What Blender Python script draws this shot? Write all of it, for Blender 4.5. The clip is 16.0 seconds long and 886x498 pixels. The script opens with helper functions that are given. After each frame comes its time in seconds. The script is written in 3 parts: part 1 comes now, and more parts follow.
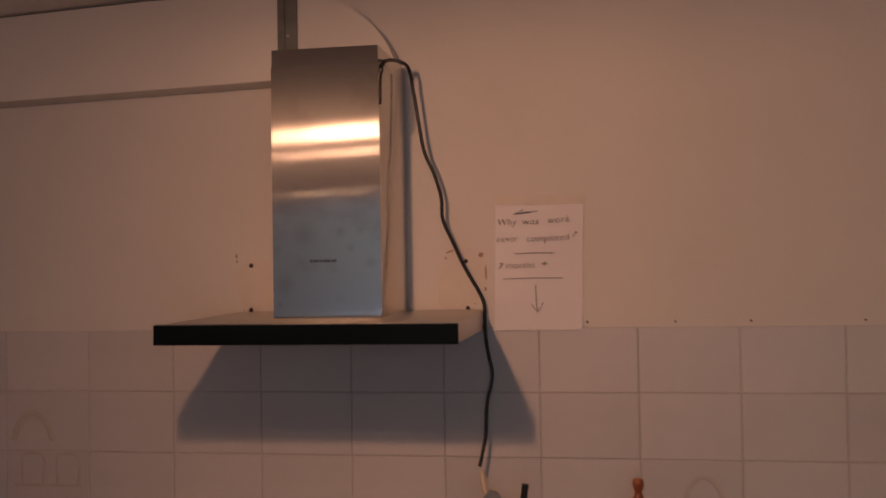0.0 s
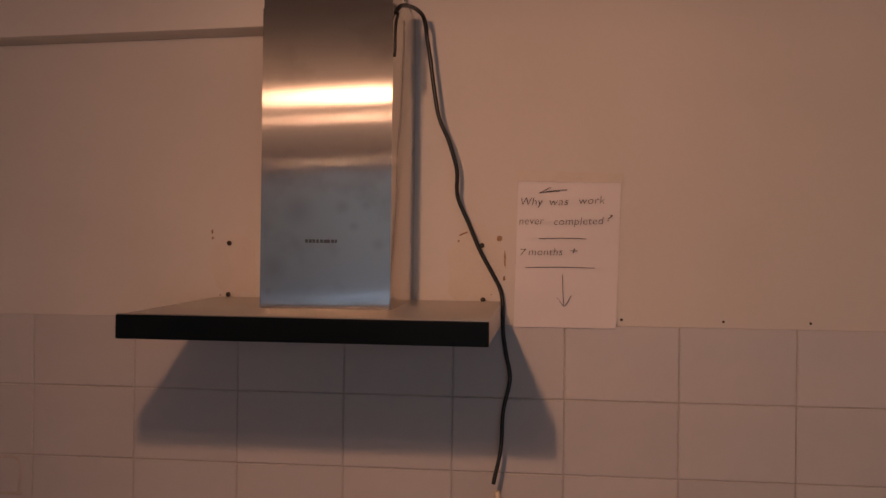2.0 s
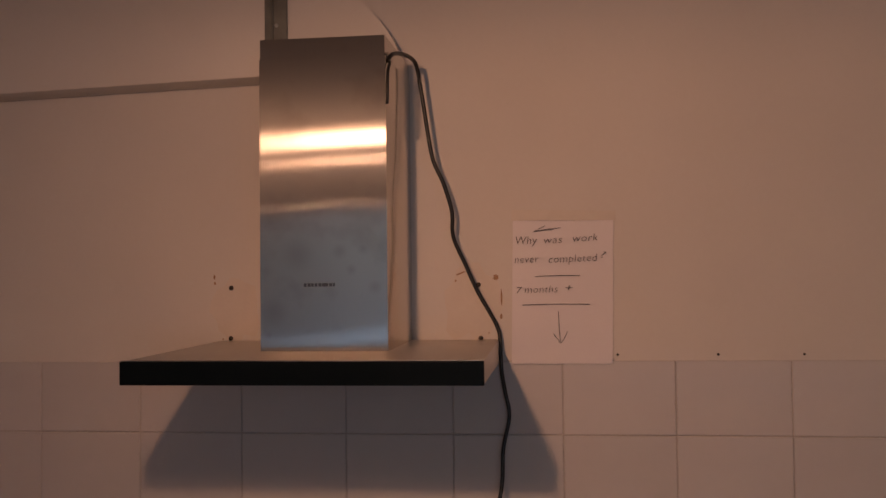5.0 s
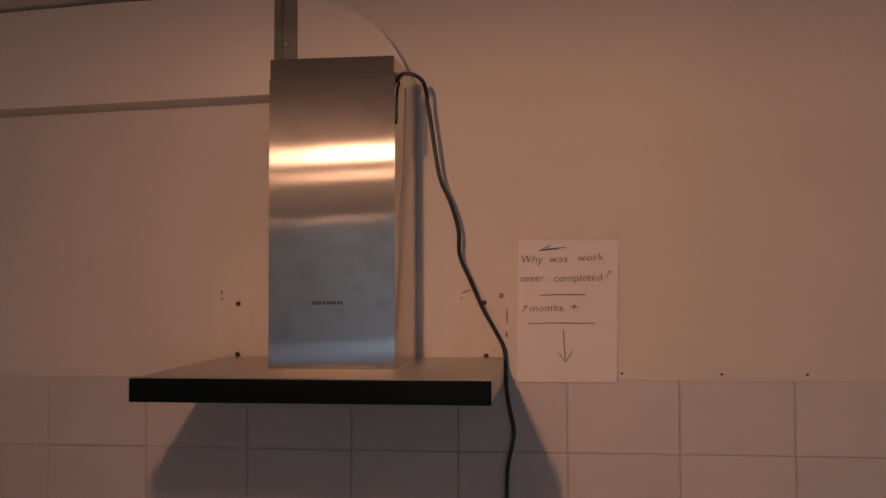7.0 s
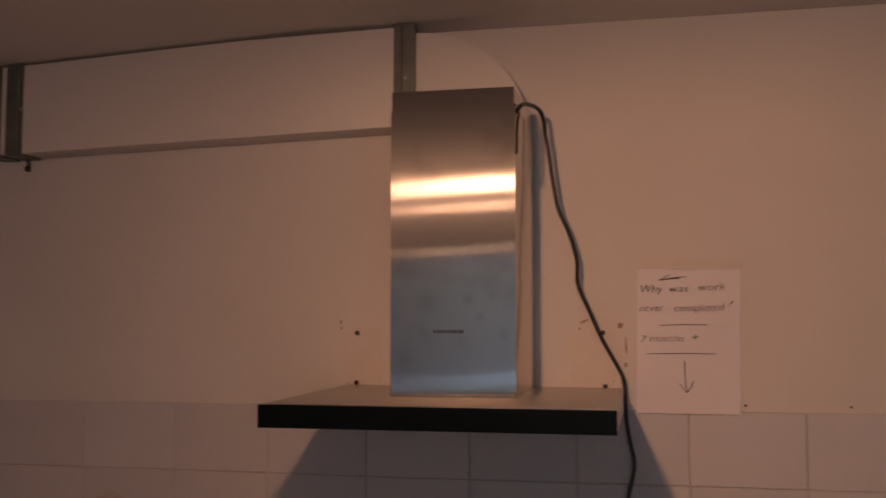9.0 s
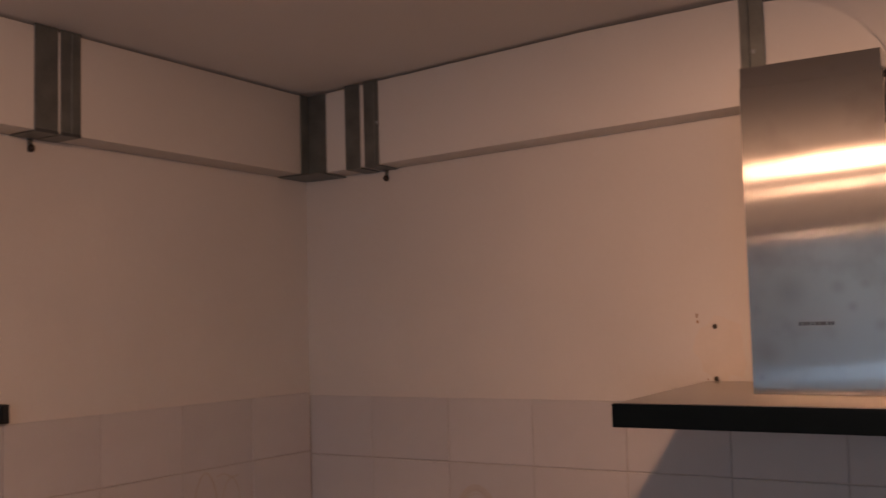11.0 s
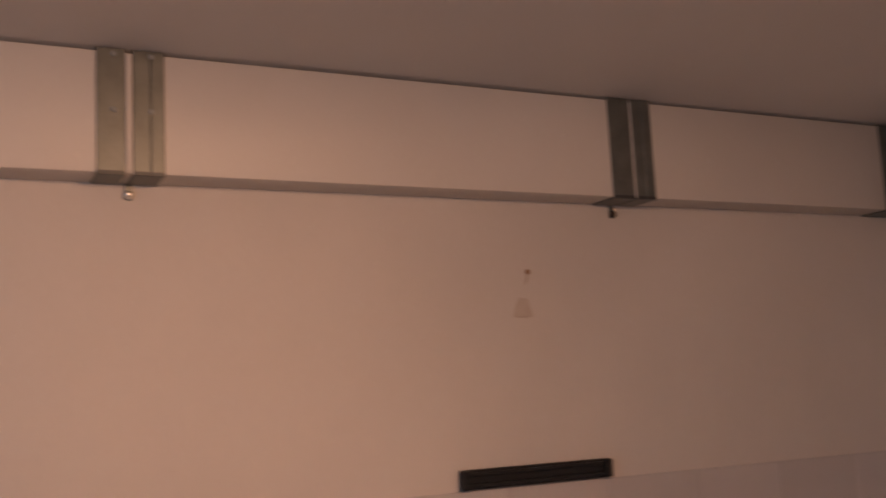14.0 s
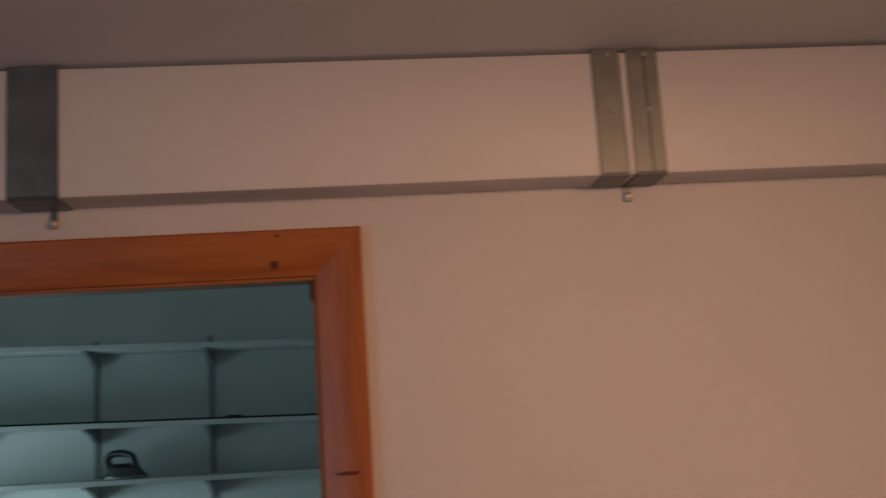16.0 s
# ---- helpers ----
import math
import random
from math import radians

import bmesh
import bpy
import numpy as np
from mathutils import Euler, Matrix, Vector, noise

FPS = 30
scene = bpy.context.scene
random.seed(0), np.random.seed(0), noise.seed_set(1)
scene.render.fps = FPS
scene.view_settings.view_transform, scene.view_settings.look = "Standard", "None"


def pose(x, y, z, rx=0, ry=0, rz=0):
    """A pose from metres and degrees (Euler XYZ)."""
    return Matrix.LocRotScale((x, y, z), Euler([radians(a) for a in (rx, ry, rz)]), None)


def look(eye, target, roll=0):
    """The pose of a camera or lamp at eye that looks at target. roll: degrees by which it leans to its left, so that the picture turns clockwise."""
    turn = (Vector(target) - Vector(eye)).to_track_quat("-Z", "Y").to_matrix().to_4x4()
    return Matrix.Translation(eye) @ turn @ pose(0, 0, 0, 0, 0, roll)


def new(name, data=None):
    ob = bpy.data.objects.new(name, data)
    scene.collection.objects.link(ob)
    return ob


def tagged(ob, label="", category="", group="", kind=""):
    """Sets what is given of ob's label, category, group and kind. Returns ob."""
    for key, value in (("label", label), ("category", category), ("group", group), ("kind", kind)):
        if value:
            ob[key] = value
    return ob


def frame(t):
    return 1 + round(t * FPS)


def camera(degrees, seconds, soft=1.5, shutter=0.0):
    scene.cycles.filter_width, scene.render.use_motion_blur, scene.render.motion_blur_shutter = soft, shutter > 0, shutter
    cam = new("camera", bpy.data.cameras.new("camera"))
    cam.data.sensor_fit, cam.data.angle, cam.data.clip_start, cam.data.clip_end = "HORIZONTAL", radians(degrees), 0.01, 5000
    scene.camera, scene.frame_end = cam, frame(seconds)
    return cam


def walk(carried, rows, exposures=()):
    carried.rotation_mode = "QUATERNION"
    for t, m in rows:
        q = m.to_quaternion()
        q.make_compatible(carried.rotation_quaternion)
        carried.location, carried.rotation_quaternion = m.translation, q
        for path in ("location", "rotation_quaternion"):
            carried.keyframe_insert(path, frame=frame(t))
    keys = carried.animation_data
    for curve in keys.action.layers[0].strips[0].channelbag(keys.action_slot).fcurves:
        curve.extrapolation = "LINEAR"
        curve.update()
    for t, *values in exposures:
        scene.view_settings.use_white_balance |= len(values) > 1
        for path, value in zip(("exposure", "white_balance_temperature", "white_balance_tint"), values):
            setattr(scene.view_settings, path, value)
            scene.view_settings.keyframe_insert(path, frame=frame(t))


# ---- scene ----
cam = camera(46.5, 16.0, soft=1.5, shutter=0.5)
PATH = [
    (0, (0.598, -2.335, 1.690), (0.259, -0.365, 1.739), -0.93),
    (0.5, (0.564, -2.145, 1.708), (0.168, -0.186, 1.785), -0.75),
    (1, (0.485, -2.038, 1.712), (0.169, -0.064, 1.740), -0.30),
    (1.5, (0.437, -2.029, 1.718), (0.178, -0.046, 1.755), 0.30),
    (2, (0.422, -2.029, 1.707), (0.177, -0.044, 1.711), 0.71),
    (2.5, (0.433, -2.048, 1.711), (0.180, -0.065, 1.736), -0.33),
    (3, (0.444, -2.059, 1.711), (0.190, -0.076, 1.734), -0.45),
    (3.5, (0.449, -2.054, 1.711), (0.189, -0.071, 1.730), -1.00),
    (4, (0.451, -2.053, 1.714), (0.191, -0.070, 1.747), -0.93),
    (6.5, (0.446, -2.085, 1.724), (0.184, -0.105, 1.823), -0.31),
    (7, (0.436, -2.082, 1.736), (0.178, -0.100, 1.824), -0.20),
    (7.5, (0.441, -2.096, 1.734), (0.174, -0.119, 1.874), 0.46),
    (8, (0.436, -2.100, 1.731), (0.135, -0.127, 1.864), 0.85),
    (8.5, (0.416, -2.096, 1.734), (0.070, -0.130, 1.863), 0.38),
    (9, (0.390, -2.099, 1.727), (-0.046, -0.153, 1.881), -0.00),
    (9.5, (0.387, -2.102, 1.727), (-0.214, -0.200, 1.875), -0.69),
    (10, (0.387, -2.078, 1.739), (-0.421, -0.251, 1.840), -0.79),
    (10.2, (0.388, -2.072, 1.741), (-0.478, -0.273, 1.847), -1.13),
    (12.3, (0.379, -2.005, 1.725), (-0.988, -0.562, 1.945), -1.11),
    (12.5, (0.384, -2.008, 1.732), (-1.030, -0.613, 1.966), -1.30),
    (13, (0.389, -2.001, 1.737), (-1.135, -0.722, 1.951), -1.95),
    (13.5, (0.359, -2.035, 1.747), (-1.270, -0.894, 1.968), -1.75),
    (14, (0.372, -2.041, 1.744), (-1.400, -1.158, 2.028), -2.96),
    (14.5, (0.368, -2.080, 1.737), (-1.477, -1.381, 2.062), -3.43),
    (15, (0.365, -2.141, 1.733), (-1.523, -1.585, 2.086), -3.87),
    (15.5, (0.302, -2.189, 1.741), (-1.623, -1.772, 2.088), -3.74),
    (16, (0.253, -2.220, 1.757), (-1.710, -2.023, 2.090), -3.71),
]
walk(cam, [(t, look(eye, target, roll)) for t, eye, target, roll in PATH], [(0, -0.17, 7020, 11), (8.5, -0.29, 7120, 11), (10.2, -0.08, 6900, 8), (12.3, 0.70, 6620, 4), (13.5, 0.60, 6620, 5), (14.5, 0.28, 6650, 6), (15, 0.18, 6680, 7), (16, 0.19, 6610, 4)])

# ---- light ----
LAMP = (0.060, -1.490, 2.160)
world = bpy.data.worlds.new("sky")
scene.world = world
world.use_nodes = True
wn = world.node_tree.nodes
sky = wn.new("ShaderNodeTexSky")
sky.sky_type, sky.sun_disc = "NISHITA", False
sky.sun_elevation, sky.sun_rotation = radians(12), radians(200)
wn["Background"].inputs["Strength"].default_value = 0.06
world.node_tree.links.new(sky.outputs["Color"], wn["Background"].inputs["Color"])


def point_lamp(name, where, watts, colour, radius):
    d = bpy.data.lights.new(name, "POINT")
    d.energy, d.color, d.shadow_soft_size = watts, colour, radius
    ob = new(name, d)
    ob.location = where
    return ob


def spot_lamp(name, where, aim, watts, colour, radius, cone):
    d = bpy.data.lights.new(name, "SPOT")
    d.energy, d.color, d.shadow_soft_size, d.spot_size, d.spot_blend = watts, colour, radius, radians(cone), 1.0
    ob = new(name, d)
    ob.matrix_world = look(where, aim)
    return ob


def window_lamp(name, m, w, h, watts, colour):
    d = bpy.data.lights.new(name, "AREA")
    d.shape, d.size, d.size_y, d.energy, d.color = "RECTANGLE", w, h, watts, colour
    ob = new(name, d)
    ob.matrix_world = m
    return ob


WARM = (1.0, 0.512, 0.308)
point_lamp("bulb_light", LAMP, 10.0, WARM, 0.026)
point_lamp("lower_bulb_light", (LAMP[0], LAMP[1], LAMP[2] - 0.065), 4.2, WARM, 0.014)
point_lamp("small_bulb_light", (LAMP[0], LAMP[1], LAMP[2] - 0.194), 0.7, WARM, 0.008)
spot_lamp("hood_spotlight", LAMP, (1.30, 0.0, 1.34), 25.0, WARM, 0.026, 160)
spot_lamp("door_spotlight", (LAMP[0], LAMP[1], LAMP[2] - 0.065), (-1.31, -2.70, 0.80), 16.0, WARM, 0.020, 138)
window_lamp("kitchen_window_light", look((1.05, -4.075, 1.61), (1.05, 0, 1.61)), 1.68, 1.12, 10.0, (0.49, 0.69, 1.0))
# Added strip, brighter than the window round it, for the chimney's pale band.
window_lamp("lower_sash_light", look((1.05, -4.072, 1.45), (1.05, 0, 1.45)), 1.68, 0.07, 1.1, (0.49, 0.69, 1.0))
window_lamp("pantry_window_light", look((-4.50, -4.83, 1.33), (-4.65, -2.0, 1.25)), 0.80, 0.75, 15.0, (0.66, 0.90, 1.0))


# ---- materials ----
def material(name, a, b, rough=0.6, metal=0.0, scale=8.0, fine=120.0, bump=0.1, dist=0.002, spread=0.12, stretch=(1, 1, 1), per=0.0, coat=0.0):
    """Two tones mixed by coarse and fine noise, with fine relief; per: brightness change from piece to piece."""
    m = bpy.data.materials.new(name)
    m.use_nodes = True
    n, l = m.node_tree.nodes, m.node_tree.links
    p = n["Principled BSDF"]
    tc = n.new("ShaderNodeTexCoord")
    mp = n.new("ShaderNodeMapping")
    mp.inputs["Scale"].default_value = stretch
    l.new(tc.outputs["Object"], mp.inputs["Vector"])
    n1, n2 = n.new("ShaderNodeTexNoise"), n.new("ShaderNodeTexNoise")
    n1.inputs["Scale"].default_value, n1.inputs["Detail"].default_value = scale, 4
    n2.inputs["Scale"].default_value, n2.inputs["Detail"].default_value = fine, 3
    for q in (n1, n2):
        l.new(mp.outputs["Vector"], q.inputs["Vector"])
    mixf = n.new("ShaderNodeMath")
    mixf.operation = "MULTIPLY_ADD"
    mixf.inputs[1].default_value = 0.3
    l.new(n2.outputs["Fac"], mixf.inputs[0])
    sub = n.new("ShaderNodeMath")
    sub.operation = "MULTIPLY_ADD"
    sub.inputs[1].default_value, sub.inputs[2].default_value = 1.6, -0.45
    l.new(n1.outputs["Fac"], sub.inputs[0])
    l.new(sub.outputs[0], mixf.inputs[2])
    mx = n.new("ShaderNodeMix")
    mx.data_type, mx.clamp_factor = "RGBA", True
    l.new(mixf.outputs[0], mx.inputs["Factor"])
    mx.inputs["A"].default_value, mx.inputs["B"].default_value = (*a, 1), (*b, 1)
    out = mx.outputs["Result"]
    if per:
        oi = n.new("ShaderNodeObjectInfo")
        mr = n.new("ShaderNodeMapRange")
        mr.inputs["To Min"].default_value, mr.inputs["To Max"].default_value = 1 - per, 1 + per * 0.4
        l.new(oi.outputs["Random"], mr.inputs["Value"])
        hs = n.new("ShaderNodeHueSaturation")
        l.new(mr.outputs["Result"], hs.inputs["Value"])
        l.new(out, hs.inputs["Color"])
        out = hs.outputs["Color"]
    l.new(out, p.inputs["Base Color"])
    rr = n.new("ShaderNodeMapRange")
    rr.inputs["To Min"].default_value, rr.inputs["To Max"].default_value = max(0.02, rough - spread), min(1, rough + spread)
    l.new(n1.outputs["Fac"], rr.inputs["Value"])
    l.new(rr.outputs["Result"], p.inputs["Roughness"])
    p.inputs["Metallic"].default_value = metal
    p.inputs["Coat Weight"].default_value = coat
    if bump:
        bp = n.new("ShaderNodeBump")
        bp.inputs["Strength"].default_value, bp.inputs["Distance"].default_value = bump, dist
        l.new(n2.outputs["Fac"], bp.inputs["Height"])
        l.new(bp.outputs["Normal"], p.inputs["Normal"])
    return m


SMUDGES = ((0.070, 1.786, 0.012), (0.027, 1.781, 0.014), (0.091, 1.717, 0.013), (-0.094, 1.674, 0.026), (-0.050, 1.776, 0.030), (0.048, 1.748, 0.010), (-0.104, 1.632, 0.007))


def brushed_steel(name, colour, rough, aniso, smudge):
    """Steel with an upright grain, which spreads reflections sideways, and finger smudges that dull it."""
    m = bpy.data.materials.new(name)
    m.use_nodes = True
    n, l = m.node_tree.nodes, m.node_tree.links
    n.remove(n["Principled BSDF"])
    p = n.new("ShaderNodeBsdfAnisotropic")
    p.distribution = "GGX"
    p.inputs["Anisotropy"].default_value, p.inputs["Rotation"].default_value = aniso, 0.0020
    wide = n.new("ShaderNodeBsdfAnisotropic")
    wide.distribution = "GGX"
    wide.inputs["Anisotropy"].default_value, wide.inputs["Roughness"].default_value = -0.80, 0.58
    both = n.new("ShaderNodeMixShader")
    both.inputs["Fac"].default_value = 0.41
    l.new(p.outputs["BSDF"], both.inputs[1])
    l.new(wide.outputs["BSDF"], both.inputs[2])
    l.new(both.outputs["Shader"], n["Material Output"].inputs["Surface"])
    tg = n.new("ShaderNodeTangent")
    tg.direction_type, tg.axis = "RADIAL", "Z"
    l.new(tg.outputs["Tangent"], p.inputs["Tangent"])
    l.new(tg.outputs["Tangent"], wide.inputs["Tangent"])
    tc = n.new("ShaderNodeTexCoord")
    grain = n.new("ShaderNodeMapping")
    grain.inputs["Scale"].default_value = (2600, 2600, 1.2)
    l.new(tc.outputs["Object"], grain.inputs["Vector"])
    g = n.new("ShaderNodeTexNoise")
    g.inputs["Scale"].default_value = 1.0
    l.new(grain.outputs["Vector"], g.inputs["Vector"])
    s = n.new("ShaderNodeTexNoise")
    s.inputs["Scale"].default_value, s.inputs["Detail"].default_value = 13.0, 3
    l.new(tc.outputs["Object"], s.inputs["Vector"])
    ramp = n.new("ShaderNodeValToRGB")
    ramp.color_ramp.elements[0].position, ramp.color_ramp.elements[1].position = 0.52, 0.78
    l.new(s.outputs["Fac"], ramp.inputs["Fac"])
    rr = n.new("ShaderNodeMapRange")
    rr.inputs["To Min"].default_value, rr.inputs["To Max"].default_value = rough, rough + smudge
    l.new(ramp.outputs["Color"], rr.inputs["Value"])
    l.new(rr.outputs["Result"], p.inputs["Roughness"])
    bp = n.new("ShaderNodeBump")
    bp.inputs["Strength"].default_value, bp.inputs["Distance"].default_value = 0.5, 0.00006
    l.new(g.outputs["Fac"], bp.inputs["Height"])
    l.new(bp.outputs["Normal"], p.inputs["Normal"])
    l.new(bp.outputs["Normal"], wide.inputs["Normal"])
    mx = n.new("ShaderNodeMix")
    mx.data_type = "RGBA"
    mx.inputs["A"].default_value = (*[c * 0.93 for c in colour], 1)
    mx.inputs["B"].default_value = (*colour, 1)
    l.new(g.outputs["Fac"], mx.inputs["Factor"])
    mask = ramp.outputs["Color"]
    for x, z, r in SMUDGES:
        far = n.new("ShaderNodeVectorMath")
        far.operation = "DISTANCE"
        far.inputs[1].default_value = (x, -0.268, z)
        l.new(tc.outputs["Object"], far.inputs[0])
        near = n.new("ShaderNodeMapRange")
        near.interpolation_type = "SMOOTHSTEP"
        near.inputs["From Min"].default_value, near.inputs["From Max"].default_value = r * 1.3, 0.0
        near.inputs["To Max"].default_value = 0.75
        l.new(far.outputs["Value"], near.inputs["Value"])
        most = n.new("ShaderNodeMath")
        most.operation = "MAXIMUM"
        l.new(mask, most.inputs[0])
        l.new(near.outputs["Result"], most.inputs[1])
        mask = most.outputs[0]
    dk = n.new("ShaderNodeMix")
    dk.data_type, dk.blend_type = "RGBA", "MULTIPLY"
    dk.inputs["B"].default_value = (0.80, 0.79, 0.79, 1)
    l.new(mask, dk.inputs["Factor"])
    l.new(mx.outputs["Result"], dk.inputs["A"])
    l.new(dk.outputs["Result"], p.inputs["Color"])
    l.new(dk.outputs["Result"], wide.inputs["Color"])
    return m


def pine(name, along):
    """Orange-varnished pine: rings stretched along one axis."""
    m = bpy.data.materials.new(name)
    m.use_nodes = True
    n, l = m.node_tree.nodes, m.node_tree.links
    p = n["Principled BSDF"]
    tc = n.new("ShaderNodeTexCoord")
    mp = n.new("ShaderNodeMapping")
    sc = [9.0, 9.0, 9.0]
    sc[along] = 0.7
    mp.inputs["Scale"].default_value = sc
    l.new(tc.outputs["Object"], mp.inputs["Vector"])
    w = n.new("ShaderNodeTexNoise")
    w.inputs["Scale"].default_value, w.inputs["Detail"].default_value, w.inputs["Distortion"].default_value = 4.0, 6, 1.5
    l.new(mp.outputs["Vector"], w.inputs["Vector"])
    c = n.new("ShaderNodeValToRGB")
    c.color_ramp.elements[0].color, c.color_ramp.elements[1].color = (0.36, 0.104, 0.021, 1), (0.47, 0.158, 0.034, 1)
    c.color_ramp.elements[0].position, c.color_ramp.elements[1].position = 0.34, 0.62
    l.new(w.outputs["Fac"], c.inputs["Fac"])
    big = n.new("ShaderNodeTexNoise")
    big.inputs["Scale"].default_value = 3.0
    l.new(tc.outputs["Object"], big.inputs["Vector"])
    mx = n.new("ShaderNodeMix")
    mx.data_type, mx.blend_type = "RGBA", "MULTIPLY"
    mx.inputs["B"].default_value = (0.68, 0.60, 0.52, 1)
    l.new(big.outputs["Fac"], mx.inputs["Factor"])
    l.new(c.outputs["Color"], mx.inputs["A"])
    l.new(mx.outputs["Result"], p.inputs["Base Color"])
    p.inputs["Roughness"].default_value = 0.38
    b = n.new("ShaderNodeBump")
    b.inputs["Strength"].default_value, b.inputs["Distance"].default_value = 0.15, 0.001
    l.new(w.outputs["Fac"], b.inputs["Height"])
    l.new(b.outputs["Normal"], p.inputs["Normal"])
    return m


def glass(name):
    m = bpy.data.materials.new(name)
    m.use_nodes = True
    p = m.node_tree.nodes["Principled BSDF"]
    p.inputs["Transmission Weight"].default_value, p.inputs["Roughness"].default_value = 1.0, 0.02
    p.inputs["Base Color"].default_value = (0.95, 0.98, 0.97, 1)
    return m


PLASTER = material("painted_plaster", (0.565, 0.530, 0.495), (0.645, 0.608, 0.572), 0.72, scale=2.2, fine=90, bump=0.22, dist=0.0015)
# Darkened only to cut bounced light; used on walls out of view.
DARK_UNSEEN = material("darkened_unseen_wall", (0.20, 0.16, 0.13), (0.28, 0.23, 0.19), 0.75, scale=2.2, fine=90, bump=0.2)
CEILING = material("ceiling_paint", (0.62, 0.60, 0.58), (0.69, 0.67, 0.65), 0.85, scale=1.5, fine=150, bump=0.15)
TILE = material("glazed_tile", (0.492, 0.468, 0.466), (0.560, 0.536, 0.534), 0.50, scale=5, fine=60, bump=0.05, dist=0.001, per=0.07, coat=0.04)
GROUT = material("grout", (0.40, 0.36, 0.33), (0.50, 0.46, 0.43), 0.9, scale=12, fine=200, bump=0.4)
DECOR = material("tile_motif", (0.42, 0.365, 0.325), (0.51, 0.465, 0.43), 0.45, scale=30, fine=200, bump=0.05)
DUCT = material("white_duct", (0.58, 0.55, 0.52), (0.65, 0.62, 0.59), 0.5, scale=2.5, fine=140, bump=0.08)
GALV = material("galvanised_steel", (0.125, 0.135, 0.130), (0.225, 0.24, 0.230), 0.47, 0.80, scale=22, fine=160, bump=0.12, dist=0.001)
ZINC = material("zinc_bolt", (0.84, 0.80, 0.72), (0.92, 0.88, 0.80), 0.30, 0.7, scale=60, fine=300, bump=0.05)
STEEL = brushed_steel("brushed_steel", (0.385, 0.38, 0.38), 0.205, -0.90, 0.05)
# Satin steel; the lit wall's warm reflection is partly put into its colour.
LIT_STEEL_SIDE = material("satin_steel_lit_side", (0.60, 0.57, 0.53), (0.68, 0.65, 0.61), 0.17, 1.0, scale=6, fine=220, bump=0.03, dist=0.0005, spread=0.04, stretch=(1, 1, 0.2))
STEEL_TOP = material("satin_steel", (0.52, 0.49, 0.455), (0.60, 0.57, 0.53), 0.38, 1.0, scale=6, fine=220, bump=0.03, dist=0.0005)
BLACK_GLASS = material("black_glass", (0.0028, 0.0052, 0.0074), (0.0045, 0.0076, 0.0102), 0.30, scale=7, fine=80, bump=0.0, spread=0.06)
BLACK = material("black_plastic", (0.0040, 0.0050, 0.0065), (0.0085, 0.0100, 0.0120), 0.42, scale=30, fine=300, bump=0.1, dist=0.0005)
RUBBER = material("black_cable", (0.004, 0.004, 0.004), (0.008, 0.007, 0.007), 0.42, scale=40, fine=300, bump=0.05)
PAPER = material("white_paper", (0.68, 0.64, 0.66), (0.73, 0.69, 0.71), 0.85, scale=9, fine=250, bump=0.08, dist=0.0004)
TAPE = material("masking_tape", (0.57, 0.52, 0.465), (0.63, 0.58, 0.525), 0.7, scale=30, fine=200, bump=0.15, dist=0.0004)
INK = material("pen_ink", (0.012, 0.011, 0.013), (0.03, 0.027, 0.03), 0.6, scale=200, fine=600, bump=0.0)
LOGO = material("logo_print", (0.010, 0.010, 0.012), (0.02, 0.02, 0.022), 0.5, scale=80, fine=300, bump=0.0)
STAIN = material("rust_stain", (0.20, 0.10, 0.05), (0.42, 0.26, 0.16), 0.9, scale=90, fine=300, bump=0.2)
SCUFF = material("scuff", (0.40, 0.34, 0.29), (0.52, 0.46, 0.41), 0.9, scale=60, fine=300, bump=0.1)
# Warmer than the plaster: light bounced off the hood is put into the tint.
TINTED_FILLER = material("bounce_tinted_filler", (0.58, 0.525, 0.47), (0.64, 0.58, 0.525), 0.85, scale=20, fine=160, bump=0.25)
FADED = material("faded_mark", (0.47, 0.405, 0.35), (0.55, 0.49, 0.435), 0.9, scale=45, fine=220, bump=0.15)
SCREW = material("dark_screw", (0.03, 0.024, 0.02), (0.08, 0.06, 0.05), 0.5, 0.6, scale=90, fine=400, bump=0.2)
PINE_Y, PINE_Z = pine("varnished_pine_across", 1), pine("varnished_pine_upright", 2)
KNOT = material("pine_knot", (0.06, 0.016, 0.005), (0.14, 0.040, 0.012), 0.85, scale=120, fine=400, bump=0.1)
PANTRY = material("pantry_paint", (0.55, 0.60, 0.60), (0.63, 0.68, 0.68), 0.75, scale=3, fine=100, bump=0.2)
SHELF = material("white_shelf", (0.42, 0.455, 0.45), (0.49, 0.525, 0.52), 0.5, scale=6, fine=150, bump=0.05)
RAIL = material("grey_rail", (0.27, 0.30, 0.31), (0.34, 0.37, 0.38), 0.5, 0.3, scale=30, fine=200, bump=0.05)
WOOD = material("turned_wood", (0.16, 0.045, 0.018), (0.27, 0.085, 0.032), 0.35, scale=20, fine=120, bump=0.05, stretch=(4, 4, 0.5))
PALE = material("pale_wood", (0.62, 0.50, 0.36), (0.72, 0.60, 0.46), 0.6, scale=20, fine=120, bump=0.1, stretch=(4, 4, 0.5))
IRON_GREY = material("dark_grey_plastic", (0.035, 0.04, 0.043), (0.06, 0.066, 0.07), 0.4, scale=20, fine=150, bump=0.05)
GREY = material("grey_nylon", (0.16, 0.18, 0.19), (0.22, 0.24, 0.25), 0.45, scale=20, fine=150, bump=0.05)
CERAMIC = material("stone_jar", (0.42, 0.40, 0.37), (0.52, 0.50, 0.46), 0.3, scale=12, fine=90, bump=0.05)
